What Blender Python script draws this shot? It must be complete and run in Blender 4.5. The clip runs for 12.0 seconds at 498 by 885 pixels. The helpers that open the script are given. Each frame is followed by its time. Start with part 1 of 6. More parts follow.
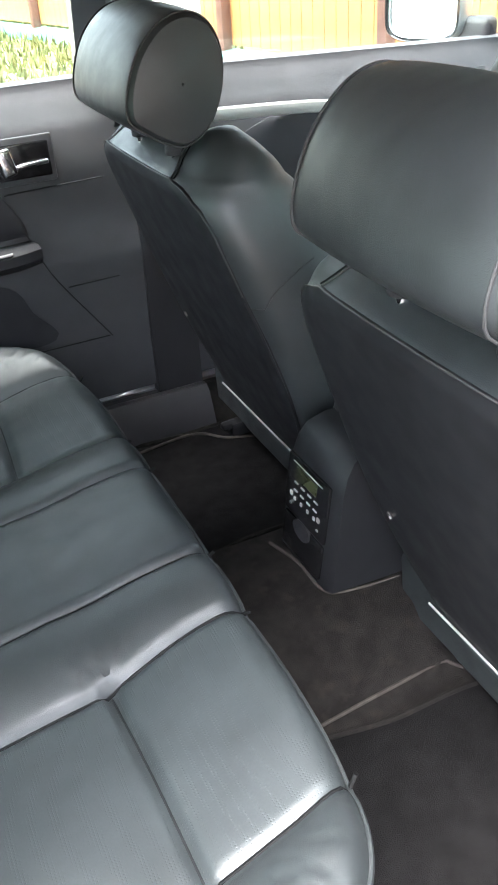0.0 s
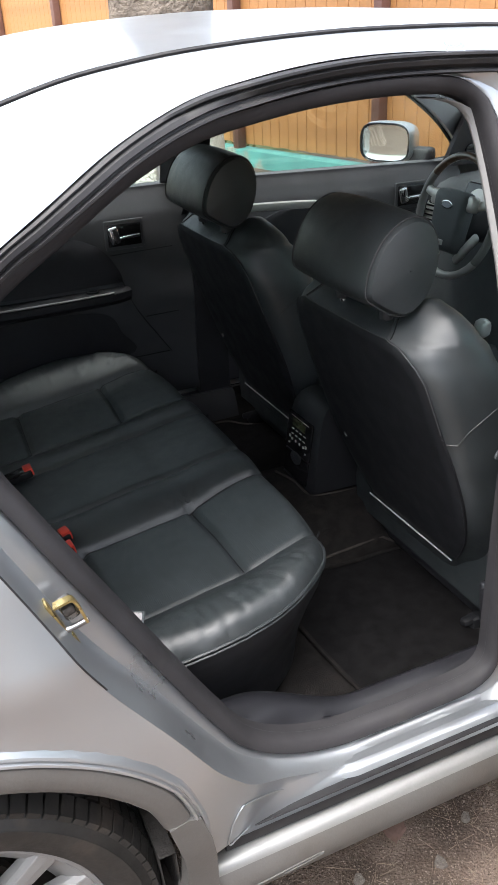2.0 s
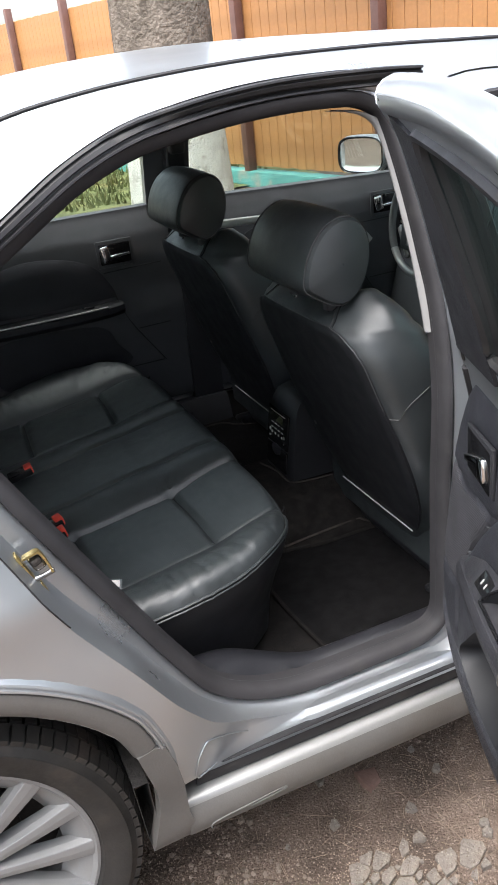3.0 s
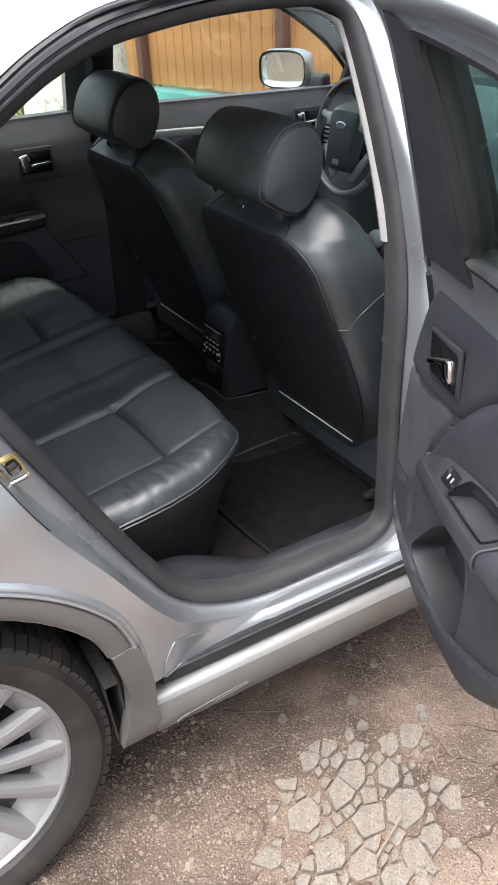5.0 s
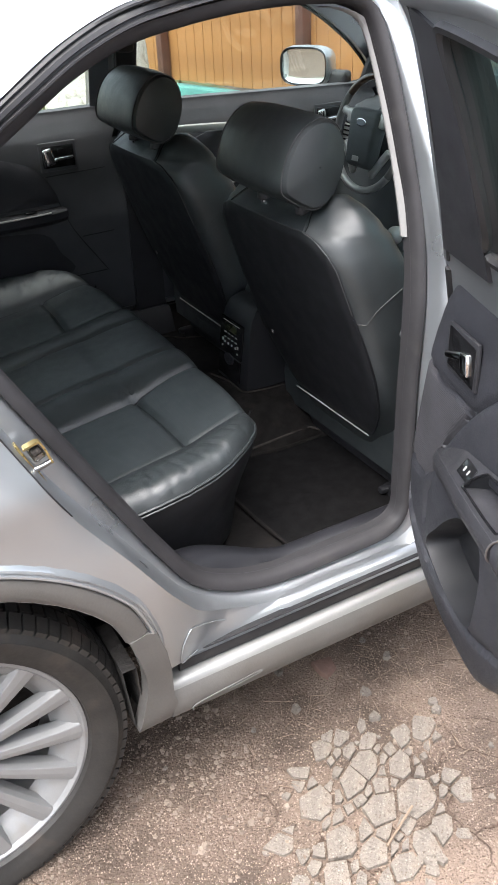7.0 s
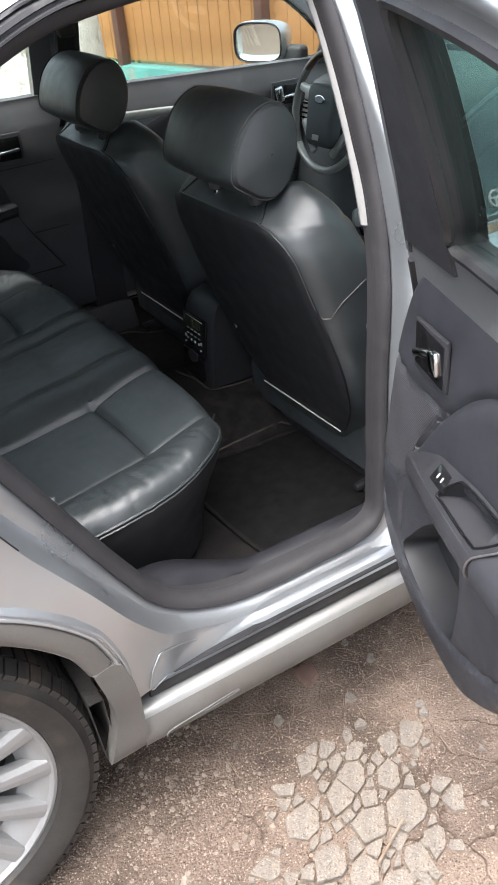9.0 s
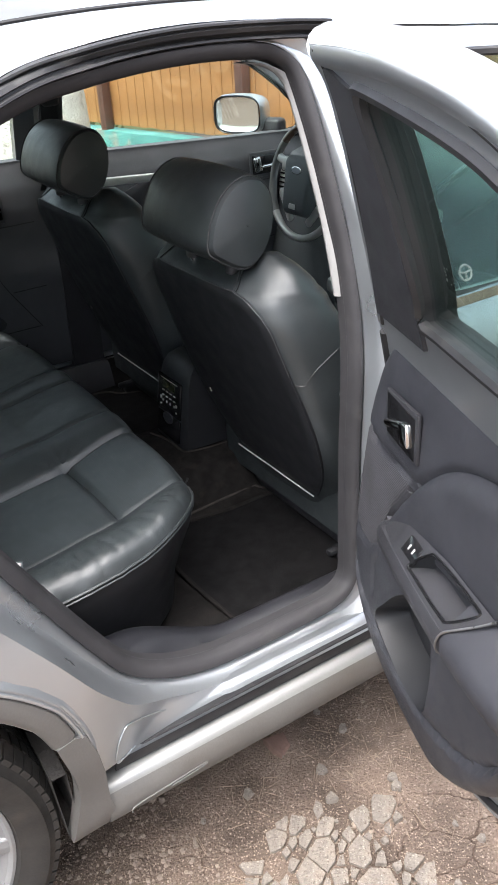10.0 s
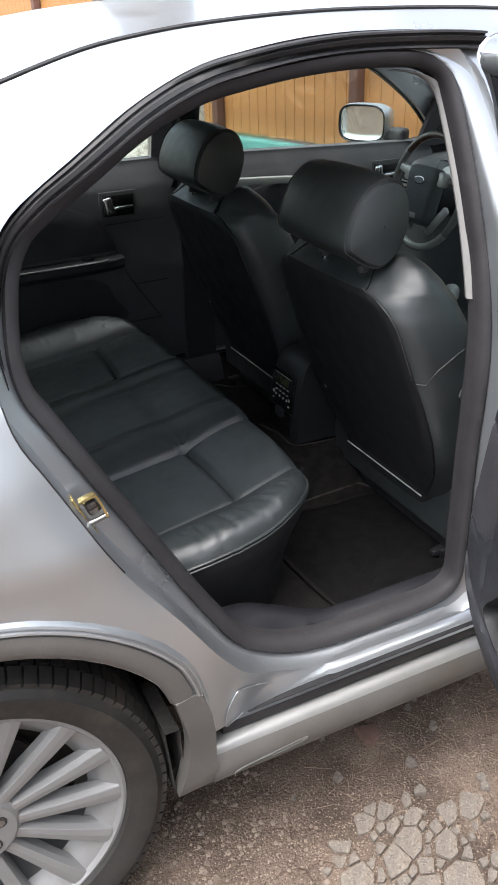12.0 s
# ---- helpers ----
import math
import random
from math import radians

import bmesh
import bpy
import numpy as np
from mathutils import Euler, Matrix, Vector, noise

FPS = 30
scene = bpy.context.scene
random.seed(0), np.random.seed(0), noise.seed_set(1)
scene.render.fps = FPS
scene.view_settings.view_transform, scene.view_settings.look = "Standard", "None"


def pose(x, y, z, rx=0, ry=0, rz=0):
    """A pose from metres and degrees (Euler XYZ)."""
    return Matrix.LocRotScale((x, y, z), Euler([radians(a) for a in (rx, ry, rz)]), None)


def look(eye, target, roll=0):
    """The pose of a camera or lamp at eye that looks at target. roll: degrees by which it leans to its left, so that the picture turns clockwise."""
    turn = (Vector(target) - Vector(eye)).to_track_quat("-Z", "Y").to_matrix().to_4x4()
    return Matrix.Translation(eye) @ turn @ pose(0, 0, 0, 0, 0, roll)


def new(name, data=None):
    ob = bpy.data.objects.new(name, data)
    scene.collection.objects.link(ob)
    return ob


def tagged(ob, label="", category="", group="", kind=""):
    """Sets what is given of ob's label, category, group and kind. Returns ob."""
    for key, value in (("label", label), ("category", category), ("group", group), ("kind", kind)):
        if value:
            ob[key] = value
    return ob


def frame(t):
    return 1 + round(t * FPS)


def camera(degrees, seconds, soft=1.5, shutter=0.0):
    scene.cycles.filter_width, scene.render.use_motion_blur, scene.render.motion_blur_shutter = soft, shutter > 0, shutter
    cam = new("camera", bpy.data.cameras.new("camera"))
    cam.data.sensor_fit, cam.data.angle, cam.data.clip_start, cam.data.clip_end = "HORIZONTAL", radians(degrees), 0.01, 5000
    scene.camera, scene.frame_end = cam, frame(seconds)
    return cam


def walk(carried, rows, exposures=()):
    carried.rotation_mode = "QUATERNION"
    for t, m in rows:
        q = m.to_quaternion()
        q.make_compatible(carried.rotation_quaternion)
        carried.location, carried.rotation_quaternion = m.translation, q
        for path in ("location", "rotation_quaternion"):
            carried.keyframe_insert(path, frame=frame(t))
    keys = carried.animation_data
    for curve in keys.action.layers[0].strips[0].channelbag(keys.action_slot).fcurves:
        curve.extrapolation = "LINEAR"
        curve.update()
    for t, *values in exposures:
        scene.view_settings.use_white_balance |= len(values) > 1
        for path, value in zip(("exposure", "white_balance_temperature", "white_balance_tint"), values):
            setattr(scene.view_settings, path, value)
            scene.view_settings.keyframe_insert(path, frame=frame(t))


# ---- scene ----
cam = camera(33.3, 12.0)
PATH = [
    (0, (0.521, -0.882, 1.272), (1.189, 0.671, 0.204), -4.1),
    (0.5, (0.429, -1.122, 1.362), (1.07, 0.501, 0.384), -3.2),
    (1, (0.347, -1.315, 1.425), (0.961, 0.332, 0.47), -2.7),
    (1.5, (0.19, -1.509, 1.442), (0.888, 0.09, 0.465), -2.6),
    (2, (0.138, -1.633, 1.459), (0.851, 0.0, 0.551), -2.6),
    (2.5, (0.17, -1.773, 1.458), (0.818, -0.091, 0.591), -3.6),
    (3, (0.191, -1.858, 1.457), (0.837, -0.169, 0.601), -6.4),
    (3.5, (0.157, -1.868, 1.46), (0.9, -0.231, 0.582), -5.3),
    (3.7, (0.133, -1.853, 1.46), (0.882, -0.245, 0.535), -5.4),
    (5.3, (0.059, -1.831, 1.432), (0.9, -0.342, 0.395), -2.6),
    (5.5, (0.058, -1.837, 1.431), (0.884, -0.349, 0.38), -2.4),
    (6, (0.042, -1.843, 1.431), (0.849, -0.345, 0.38), -2.6),
    (6.5, (0.041, -1.85, 1.435), (0.855, -0.333, 0.418), -2.6),
    (8.5, (0.088, -1.803, 1.439), (0.874, -0.302, 0.376), -4.4),
    (9, (0.125, -1.779, 1.434), (0.95, -0.303, 0.367), -5.2),
    (9.5, (0.152, -1.768, 1.435), (0.993, -0.294, 0.377), -6.5),
    (10, (0.136, -1.774, 1.447), (1.053, -0.274, 0.493), -3.3),
    (10.5, (0.083, -1.794, 1.451), (0.979, -0.264, 0.525), -2.5),
    (11, (0.053, -1.812, 1.446), (0.901, -0.271, 0.496), -2.1),
    (11.5, (0.026, -1.824, 1.447), (0.831, -0.251, 0.51), -1.8),
    (12, (0.028, -1.802, 1.447), (0.787, -0.2, 0.519), -1.8),
]
EXPOSURES = [(0, 4.4), (0.5, 3.95), (1, 3.4), (1.5, 2.6), (2, 2.1), (3, 1.95), (6, 2.35), (6.5, 2.35), (9, 2.45), (9.5, 2.5), (10.5, 2.2), (12, 1.9)]
walk(cam, [(t, look(eye, target, roll)) for t, eye, target, roll in PATH], EXPOSURES)

# ---------------------------------------------------------------- light
world = bpy.data.worlds.new("overcast_sky")
scene.world = world
world.use_nodes = True
wn = world.node_tree.nodes
wl = world.node_tree.links
sky = wn.new("ShaderNodeTexSky")
sky.sky_type = "NISHITA"
sky.sun_disc = False
sky.sun_elevation = radians(70)
sky.sun_rotation = radians(245)
sky.dust_density = 4.0
grey = wn.new("ShaderNodeHueSaturation")
grey.inputs["Saturation"].default_value = 0.48
wl.new(sky.outputs["Color"], grey.inputs["Color"])
wl.new(grey.outputs["Color"], wn["Background"].inputs["Color"])
wn["Background"].inputs["Strength"].default_value = 0.15

sun = new("sun", bpy.data.lights.new("sun", "SUN"))
sun.data.energy = 1.9
sun.data.angle = radians(60)
sun.data.color = (0.99, 0.99, 1.0)
sun.matrix_world = look((-3.0, -1.4, 10), (0, 0, 0))


# ---------------------------------------------------------------- materials
def material(name, base, rough=0.5, metal=0.0, vary=0.12, scale=8.0, fine=120.0, bump=0.15, depth=0.002,
             coat=0.0, spec=0.5, second=None, second_scale=3.0, second_amount=0.5, pattern=None, pscale=300.0, pdepth=0.001):
    """A procedural surface: two scales of colour change, an optional stain colour, fine relief and a woven or pebbled pattern."""
    m = bpy.data.materials.new(name)
    m.use_nodes = True
    n, l = m.node_tree.nodes, m.node_tree.links
    b = n["Principled BSDF"]
    co = n.new("ShaderNodeTexCoord").outputs["Object"]

    def noise_at(s, detail=5.0):
        t = n.new("ShaderNodeTexNoise")
        t.inputs["Scale"].default_value = s
        t.inputs["Detail"].default_value = detail
        l.new(co, t.inputs["Vector"])
        return t.outputs["Fac"]

    def ramp(fac, lo, hi, a, c):
        r = n.new("ShaderNodeMapRange")
        l.new(fac, r.inputs["Value"])
        for i, v in zip(("From Min", "From Max", "To Min", "To Max"), (lo, hi, a, c)):
            r.inputs[i].default_value = v
        return r.outputs["Result"]

    def mix(fac, a, c):
        x = n.new("ShaderNodeMix")
        x.data_type = "RGBA"
        l.new(fac, x.inputs["Factor"])
        for sock, v in ((x.inputs["A"], a), (x.inputs["B"], c)):
            if isinstance(v, tuple):
                sock.default_value = (*v, 1.0)
            else:
                l.new(v, sock)
        return x.outputs["Result"]

    lo = tuple(c * (1 - vary) for c in base)
    hi = tuple(min(1.0, c * (1 + vary)) for c in base)
    colour = mix(ramp(noise_at(scale), 0.35, 0.65, 0, 1), lo, hi)
    grain = noise_at(fine, 3.0)
    colour = mix(ramp(grain, 0.3, 0.7, 0.0, 0.35), colour, tuple(c * (1 - vary * 1.5) for c in base))
    if second:
        colour = mix(ramp(noise_at(second_scale, 8.0), 0.62 - 0.25 * second_amount, 0.72, 0, 1), colour, second)
    l.new(colour, b.inputs["Base Color"])
    l.new(ramp(noise_at(scale * 2.3), 0.3, 0.7, max(0.02, rough - 0.06), min(1, rough + 0.08)), b.inputs["Roughness"])
    b.inputs["Metallic"].default_value = metal
    b.inputs["Coat Weight"].default_value = coat
    b.inputs["Coat Roughness"].default_value = 0.30 if metal < 0.05 else 0.10
    b.inputs["Specular IOR Level"].default_value = spec
    bn = n.new("ShaderNodeBump")
    bn.inputs["Strength"].default_value = bump
    bn.inputs["Distance"].default_value = depth
    l.new(grain, bn.inputs["Height"])
    out = bn.outputs["Normal"]
    if pattern:
        if pattern == "pebble":
            p = n.new("ShaderNodeTexVoronoi")
            p.feature = "DISTANCE_TO_EDGE"
            p.inputs["Scale"].default_value = pscale
            h = p.outputs["Distance"]
            l.new(co, p.inputs["Vector"])
            h = ramp(h, 0.0, 0.12, 0.0, 1.0)
        elif pattern == "rib":
            p = n.new("ShaderNodeTexWave")
            p.bands_direction = "DIAGONAL"
            p.inputs["Scale"].default_value = pscale
            p.inputs["Distortion"].default_value = 0.3
            l.new(co, p.inputs["Vector"])
            h = p.outputs["Fac"]
        else:
            p = n.new("ShaderNodeTexVoronoi")
            p.inputs["Scale"].default_value = pscale
            p.inputs["Randomness"].default_value = 0.15
            l.new(co, p.inputs["Vector"])
            h = ramp(p.outputs["Distance"], 0.1, 0.35, 0.0, 1.0)
        bp = n.new("ShaderNodeBump")
        bp.inputs["Strength"].default_value = 0.6
        bp.inputs["Distance"].default_value = pdepth
        l.new(h, bp.inputs["Height"])
        l.new(out, bp.inputs["Normal"])
        out = bp.outputs["Normal"]
    l.new(out, b.inputs["Normal"])
    return m


def glass_material(name, tint, rough=0.0):
    m = bpy.data.materials.new(name)
    m.use_nodes = True
    n, l = m.node_tree.nodes, m.node_tree.links
    n.remove(n["Principled BSDF"])
    clear = n.new("ShaderNodeBsdfTransparent")
    clear.inputs["Color"].default_value = (*tint, 1)
    gloss = n.new("ShaderNodeBsdfGlossy")
    gloss.inputs["Roughness"].default_value = rough
    facing = n.new("ShaderNodeLayerWeight")
    facing.inputs["Blend"].default_value = 0.5
    steep = n.new("ShaderNodeMath")
    steep.operation = "POWER"
    steep.inputs[1].default_value = 4.0
    l.new(facing.outputs["Facing"], steep.inputs[0])
    fr = n.new("ShaderNodeMapRange")
    fr.inputs["To Min"].default_value = 0.07
    fr.inputs["To Max"].default_value = 0.75
    l.new(steep.outputs[0], fr.inputs["Value"])
    x = n.new("ShaderNodeMixShader")
    l.new(fr.outputs["Result"], x.inputs["Fac"])
    l.new(clear.outputs["BSDF"], x.inputs[1])
    l.new(gloss.outputs["BSDF"], x.inputs[2])
    l.new(x.outputs["Shader"], n["Material Output"].inputs["Surface"])
    return m


PAINT = material("silver_paint", (0.42, 0.44, 0.46), 0.33, 0.80, 0.04, 3.0, 900.0, 0.03, 0.0004, coat=0.4)
DUSTY = material("dusty_silver_paint", (0.25, 0.248, 0.242), 0.42, 0.5, 0.10, 6.0, 300.0, 0.15, 0.0008, coat=0.2,
                 second=(0.19, 0.182, 0.17), second_scale=9.0, second_amount=0.3)
# Darker, duller and warmer than the side paint, for the lowest faces and arch lip.
SKIRT = material("dull_taupe_silver_paint", (0.112, 0.107, 0.101), 0.55, 0.25, 0.14, 7.0, 260.0, 0.3, 0.001, coat=0.1,
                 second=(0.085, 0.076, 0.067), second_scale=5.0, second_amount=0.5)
LEATHER = material("black_leather", (0.0225, 0.0268, 0.0285), 0.46, 0, 0.2, 14.0, 420.0, 0.18, 0.0006, spec=0.7, coat=0.08,
                   pattern="pebble", pscale=420.0, pdepth=0.00012)
PERFO = material("perforated_black_leather", (0.030, 0.036, 0.038), 0.48, 0, 0.2, 14.0, 420.0, 0.2, 0.0006, spec=0.6,
                 coat=0.08, pattern="holes", pscale=300.0, pdepth=0.0004)
VINYL = material("black_vinyl", (0.012, 0.0125, 0.0145), 0.5, 0, 0.15, 10.0, 500.0, 0.2, 0.0006, spec=0.4)
PLASTIC = material("black_grained_plastic", (0.025, 0.0247, 0.0285), 0.46, 0, 0.18, 10.0, 600.0, 0.4, 0.0006, spec=0.45,
                   pattern="pebble", pscale=650.0, pdepth=0.0003)
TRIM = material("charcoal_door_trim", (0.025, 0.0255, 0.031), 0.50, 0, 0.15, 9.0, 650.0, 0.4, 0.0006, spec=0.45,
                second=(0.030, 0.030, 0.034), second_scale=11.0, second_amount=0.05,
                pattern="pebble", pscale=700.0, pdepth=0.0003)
CLOTH = material("dark_ribbed_door_cloth", (0.034, 0.033, 0.038), 0.75, 0, 0.2, 12.0, 800.0, 0.5, 0.0008, pattern="rib", pscale=120.0, pdepth=0.0006)
RUBBER = material("black_door_seal_rubber", (0.019, 0.0185, 0.020), 0.55, 0, 0.18, 14.0, 200.0, 0.2, 0.0008, spec=0.35,
                  second=(0.034, 0.032, 0.031), second_scale=16.0, second_amount=0.2)
SEAL = material("grey_flocked_seal", (0.027, 0.0255, 0.0275), 0.62, 0, 0.15, 14.0, 260.0, 0.2, 0.0008, spec=0.35,
                second=(0.036, 0.034, 0.034), second_scale=16.0, second_amount=0.2)
TYRE = material("dusty_tyre_rubber", (0.016, 0.0148, 0.0135), 0.62, 0, 0.25, 20.0, 180.0, 0.4, 0.001,
                second=(0.040, 0.031, 0.025), second_scale=14.0, second_amount=0.25)
ALLOY = material("silver_painted_alloy", (0.20, 0.199, 0.198), 0.48, 0.30, 0.06, 6.0, 300.0, 0.1, 0.0006, coat=0.12,
                 second=(0.19, 0.175, 0.16), second_scale=14.0, second_amount=0.25)
CHROME = material("chrome", (0.75, 0.75, 0.75), 0.08, 1.0, 0.03, 5.0, 100.0, 0.02, 0.0004)
SATIN = material("satin_silver_trim", (0.55, 0.54, 0.52), 0.32, 0.4, 0.05, 6.0, 300.0, 0.05, 0.0004)
CARPET = material("black_brown_carpet", (0.019, 0.0172, 0.0165), 0.95, 0, 0.3, 30.0, 900.0, 1.0, 0.003, spec=0.1,
                  second=(0.027, 0.023, 0.021), second_scale=40.0, second_amount=0.3)
MAT = material("black_floor_mat_pile", (0.0105, 0.0100, 0.0105), 0.97, 0, 0.3, 30.0, 900.0, 1.0, 0.003, spec=0.08)
LINER = material("pale_grey_headliner", (0.62, 0.61, 0.58), 0.9, 0, 0.08, 20.0, 600.0, 0.4, 0.001, spec=0.1)
THREAD = material("grey_seam_thread", (0.038, 0.038, 0.039), 0.5, 0, 0.15, 60.0, 900.0, 0.3, 0.0005)
BINDING = material("brown_grey_carpet_binding", (0.060, 0.053, 0.048), 0.85, 0, 0.2, 60.0, 900.0, 0.6, 0.001, spec=0.1)
GLOSSBLACK = material("gloss_black_plastic", (0.010, 0.010, 0.011), 0.14, 0, 0.1, 10.0, 300.0, 0.03, 0.0004)
LIGHTTEXT = material("white_print", (0.62, 0.62, 0.60), 0.6, 0, 0.05, 10.0, 300.0, 0.05, 0.0004)
LCD = material("green_grey_lcd", (0.035, 0.040, 0.02), 0.25, 0, 0.08, 10.0, 300.0, 0.03, 0.0004)
ZINC = material("yellow_passivated_steel", (0.55, 0.44, 0.20), 0.3, 0.9, 0.2, 30.0, 300.0, 0.15, 0.0006, second=(0.30, 0.2, 0.1), second_scale=30.0, second_amount=0.3)
STEEL = material("bare_steel", (0.30, 0.295, 0.29), 0.3, 0.9, 0.15, 30.0, 300.0, 0.15, 0.0006)
RED = material("red_buckle_plastic", (0.62, 0.05, 0.03), 0.35, 0, 0.08, 20.0, 300.0, 0.05, 0.0004)
WHEELWOOD = material("dark_walnut_rim", (0.10, 0.055, 0.035), 0.25, 0, 0.3, 15.0, 120.0, 0.05, 0.0004, coat=0.6)
GREYPLASTIC = material("grey_dash_plastic", (0.095, 0.105, 0.110), 0.5, 0, 0.15, 9.0, 600.0, 0.4, 0.0006, pattern="pebble", pscale=600.0, pdepth=0.0003)
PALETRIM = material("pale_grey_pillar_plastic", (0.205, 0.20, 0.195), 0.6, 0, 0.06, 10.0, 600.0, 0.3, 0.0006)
# Same charcoal as the near door trim, lightened because too little light reaches it.
FARTRIM = material("lightened_charcoal_far_door_plastic", (0.062, 0.064, 0.070), 0.5, 0, 0.15, 9.0, 650.0, 0.4, 0.0006, spec=0.5, pattern="pebble", pscale=700.0, pdepth=0.0003)
SILLTRIM = material("scuffed_black_sill_plastic", (0.0135, 0.0135, 0.0165), 0.42, 0, 0.2, 14.0, 500.0, 0.4, 0.0008, spec=0.4,
                    second=(0.026, 0.025, 0.026), second_scale=18.0, second_amount=0.12)
STITCH = material("dull_seam_thread", (0.006, 0.0065, 0.007), 0.7, 0, 0.15, 60.0, 900.0, 0.3, 0.0005, spec=0.2)
GLASS = glass_material("clear_window_glass", (0.80, 0.85, 0.82))
TINT = glass_material("green_tinted_glass", (0.70, 0.82, 0.785))
MIRROR = material("mirror_glass", (0.86, 0.88, 0.88), 0.02, 1.0, 0.01, 3.0, 30.0, 0.0, 0.0001)
UNDER = material("dark_underbody", (0.022, 0.019, 0.017), 0.9, 0, 0.3, 12.0, 90.0, 0.8, 0.004, second=(0.06, 0.046, 0.036), second_scale=14.0, second_amount=0.3)
def speckle(m, sizes, pale, dark, share):
    """Lays small pale and dark grains of several sizes over a material's own colour."""
    n, l = m.node_tree.nodes, m.node_tree.links
    b = n["Principled BSDF"]
    co = n.new("ShaderNodeTexCoord").outputs["Object"]
    colour = b.inputs["Base Color"].links[0].from_socket
    normal = b.inputs["Normal"].links[0].from_socket
    for s in sizes:
        v = n.new("ShaderNodeTexVoronoi")
        v.inputs["Scale"].default_value = s
        l.new(co, v.inputs["Vector"])
        sep = n.new("ShaderNodeSeparateColor")
        l.new(v.outputs["Color"], sep.inputs["Color"])
        grain = n.new("ShaderNodeMapRange")
        grain.inputs["From Min"].default_value, grain.inputs["From Max"].default_value = 0.52, 0.34
        l.new(v.outputs["Distance"], grain.inputs["Value"])
        for chan, lo, hi, tint in (("Red", 1 - share, 1 - share * 0.6, pale), ("Green", 1 - share * 0.8, 1 - share * 0.4, dark)):
            pick = n.new("ShaderNodeMapRange")
            pick.inputs["From Min"].default_value, pick.inputs["From Max"].default_value = lo, hi
            l.new(sep.outputs[chan], pick.inputs["Value"])
            both = n.new("ShaderNodeMath")
            both.operation = "MULTIPLY"
            l.new(pick.outputs["Result"], both.inputs[0])
            l.new(grain.outputs["Result"], both.inputs[1])
            x = n.new("ShaderNodeMix")
            x.data_type = "RGBA"
            l.new(both.outputs[0], x.inputs["Factor"])
            l.new(colour, x.inputs["A"])
            x.inputs["B"].default_value = (*tint, 1)
            colour = x.outputs["Result"]
        bp = n.new("ShaderNodeBump")
        bp.inputs["Strength"].default_value = 0.3
        bp.inputs["Distance"].default_value = 0.25 / s
        bp.invert = True
        l.new(v.outputs["Distance"], bp.inputs["Height"])
        l.new(normal, bp.inputs["Normal"])
        normal = bp.outputs["Normal"]
    l.new(colour, b.inputs["Base Color"])
    l.new(normal, b.inputs["Normal"])
    return m


def cracks(m, scale, dark, lo, hi):
    """Thin dry cracks between uneven cells, in some places only."""
    n, l = m.node_tree.nodes, m.node_tree.links
    b = n["Principled BSDF"]
    co = n.new("ShaderNodeTexCoord").outputs["Object"]
    warp = n.new("ShaderNodeTexNoise")
    warp.inputs["Scale"].default_value = scale * 2.5
    l.new(co, warp.inputs["Vector"])
    add = n.new("ShaderNodeVectorMath")
    add.operation = "MULTIPLY_ADD"
    l.new(warp.outputs["Color"], add.inputs[0])
    add.inputs[1].default_value = (0.35 / scale,) * 3
    l.new(co, add.inputs[2])
    v = n.new("ShaderNodeTexVoronoi")
    v.feature = "DISTANCE_TO_EDGE"
    v.inputs["Scale"].default_value = scale
    l.new(add.outputs[0], v.inputs["Vector"])
    line = n.new("ShaderNodeMapRange")
    line.inputs["From Min"].default_value, line.inputs["From Max"].default_value = 0.022, 0.006
    l.new(v.outputs["Distance"], line.inputs["Value"])
    where = n.new("ShaderNodeTexNoise")
    where.inputs["Scale"].default_value = 2.3
    l.new(co, where.inputs["Vector"])
    mask = n.new("ShaderNodeMapRange")
    mask.inputs["From Min"].default_value, mask.inputs["From Max"].default_value = lo, hi
    l.new(where.outputs["Fac"], mask.inputs["Value"])
    both = n.new("ShaderNodeMath")
    both.operation = "MULTIPLY"
    l.new(line.outputs["Result"], both.inputs[0])
    l.new(mask.outputs["Result"], both.inputs[1])
    x = n.new("ShaderNodeMix")
    x.data_type = "RGBA"
    l.new(both.outputs[0], x.inputs["Factor"])
    l.new(b.inputs["Base Color"].links[0].from_socket, x.inputs["A"])
    x.inputs["B"].default_value = (*dark, 1)
    l.new(x.outputs["Result"], b.inputs["Base Color"])
    bp = n.new("ShaderNodeBump")
    bp.inputs["Strength"].default_value = 0.6
    bp.inputs["Distance"].default_value = 0.004
    bp.invert = True
    l.new(both.outputs[0], bp.inputs["Height"])
    l.new(b.inputs["Normal"].links[0].from_socket, bp.inputs["Normal"])
    l.new(bp.outputs["Normal"], b.inputs["Normal"])


def by_island(m, lo, hi):
    """A colour of its own for every loose piece of a joined mesh."""
    n, l = m.node_tree.nodes, m.node_tree.links
    g = n.new("ShaderNodeNewGeometry")
    x = n.new("ShaderNodeMix")
    x.data_type = "RGBA"
    l.new(g.outputs["Random Per Island"], x.inputs["Factor"])
    x.inputs["A"].default_value, x.inputs["B"].default_value = (*lo, 1), (*hi, 1)
    l.new(x.outputs["Result"], n["Principled BSDF"].inputs["Base Color"])
    return m


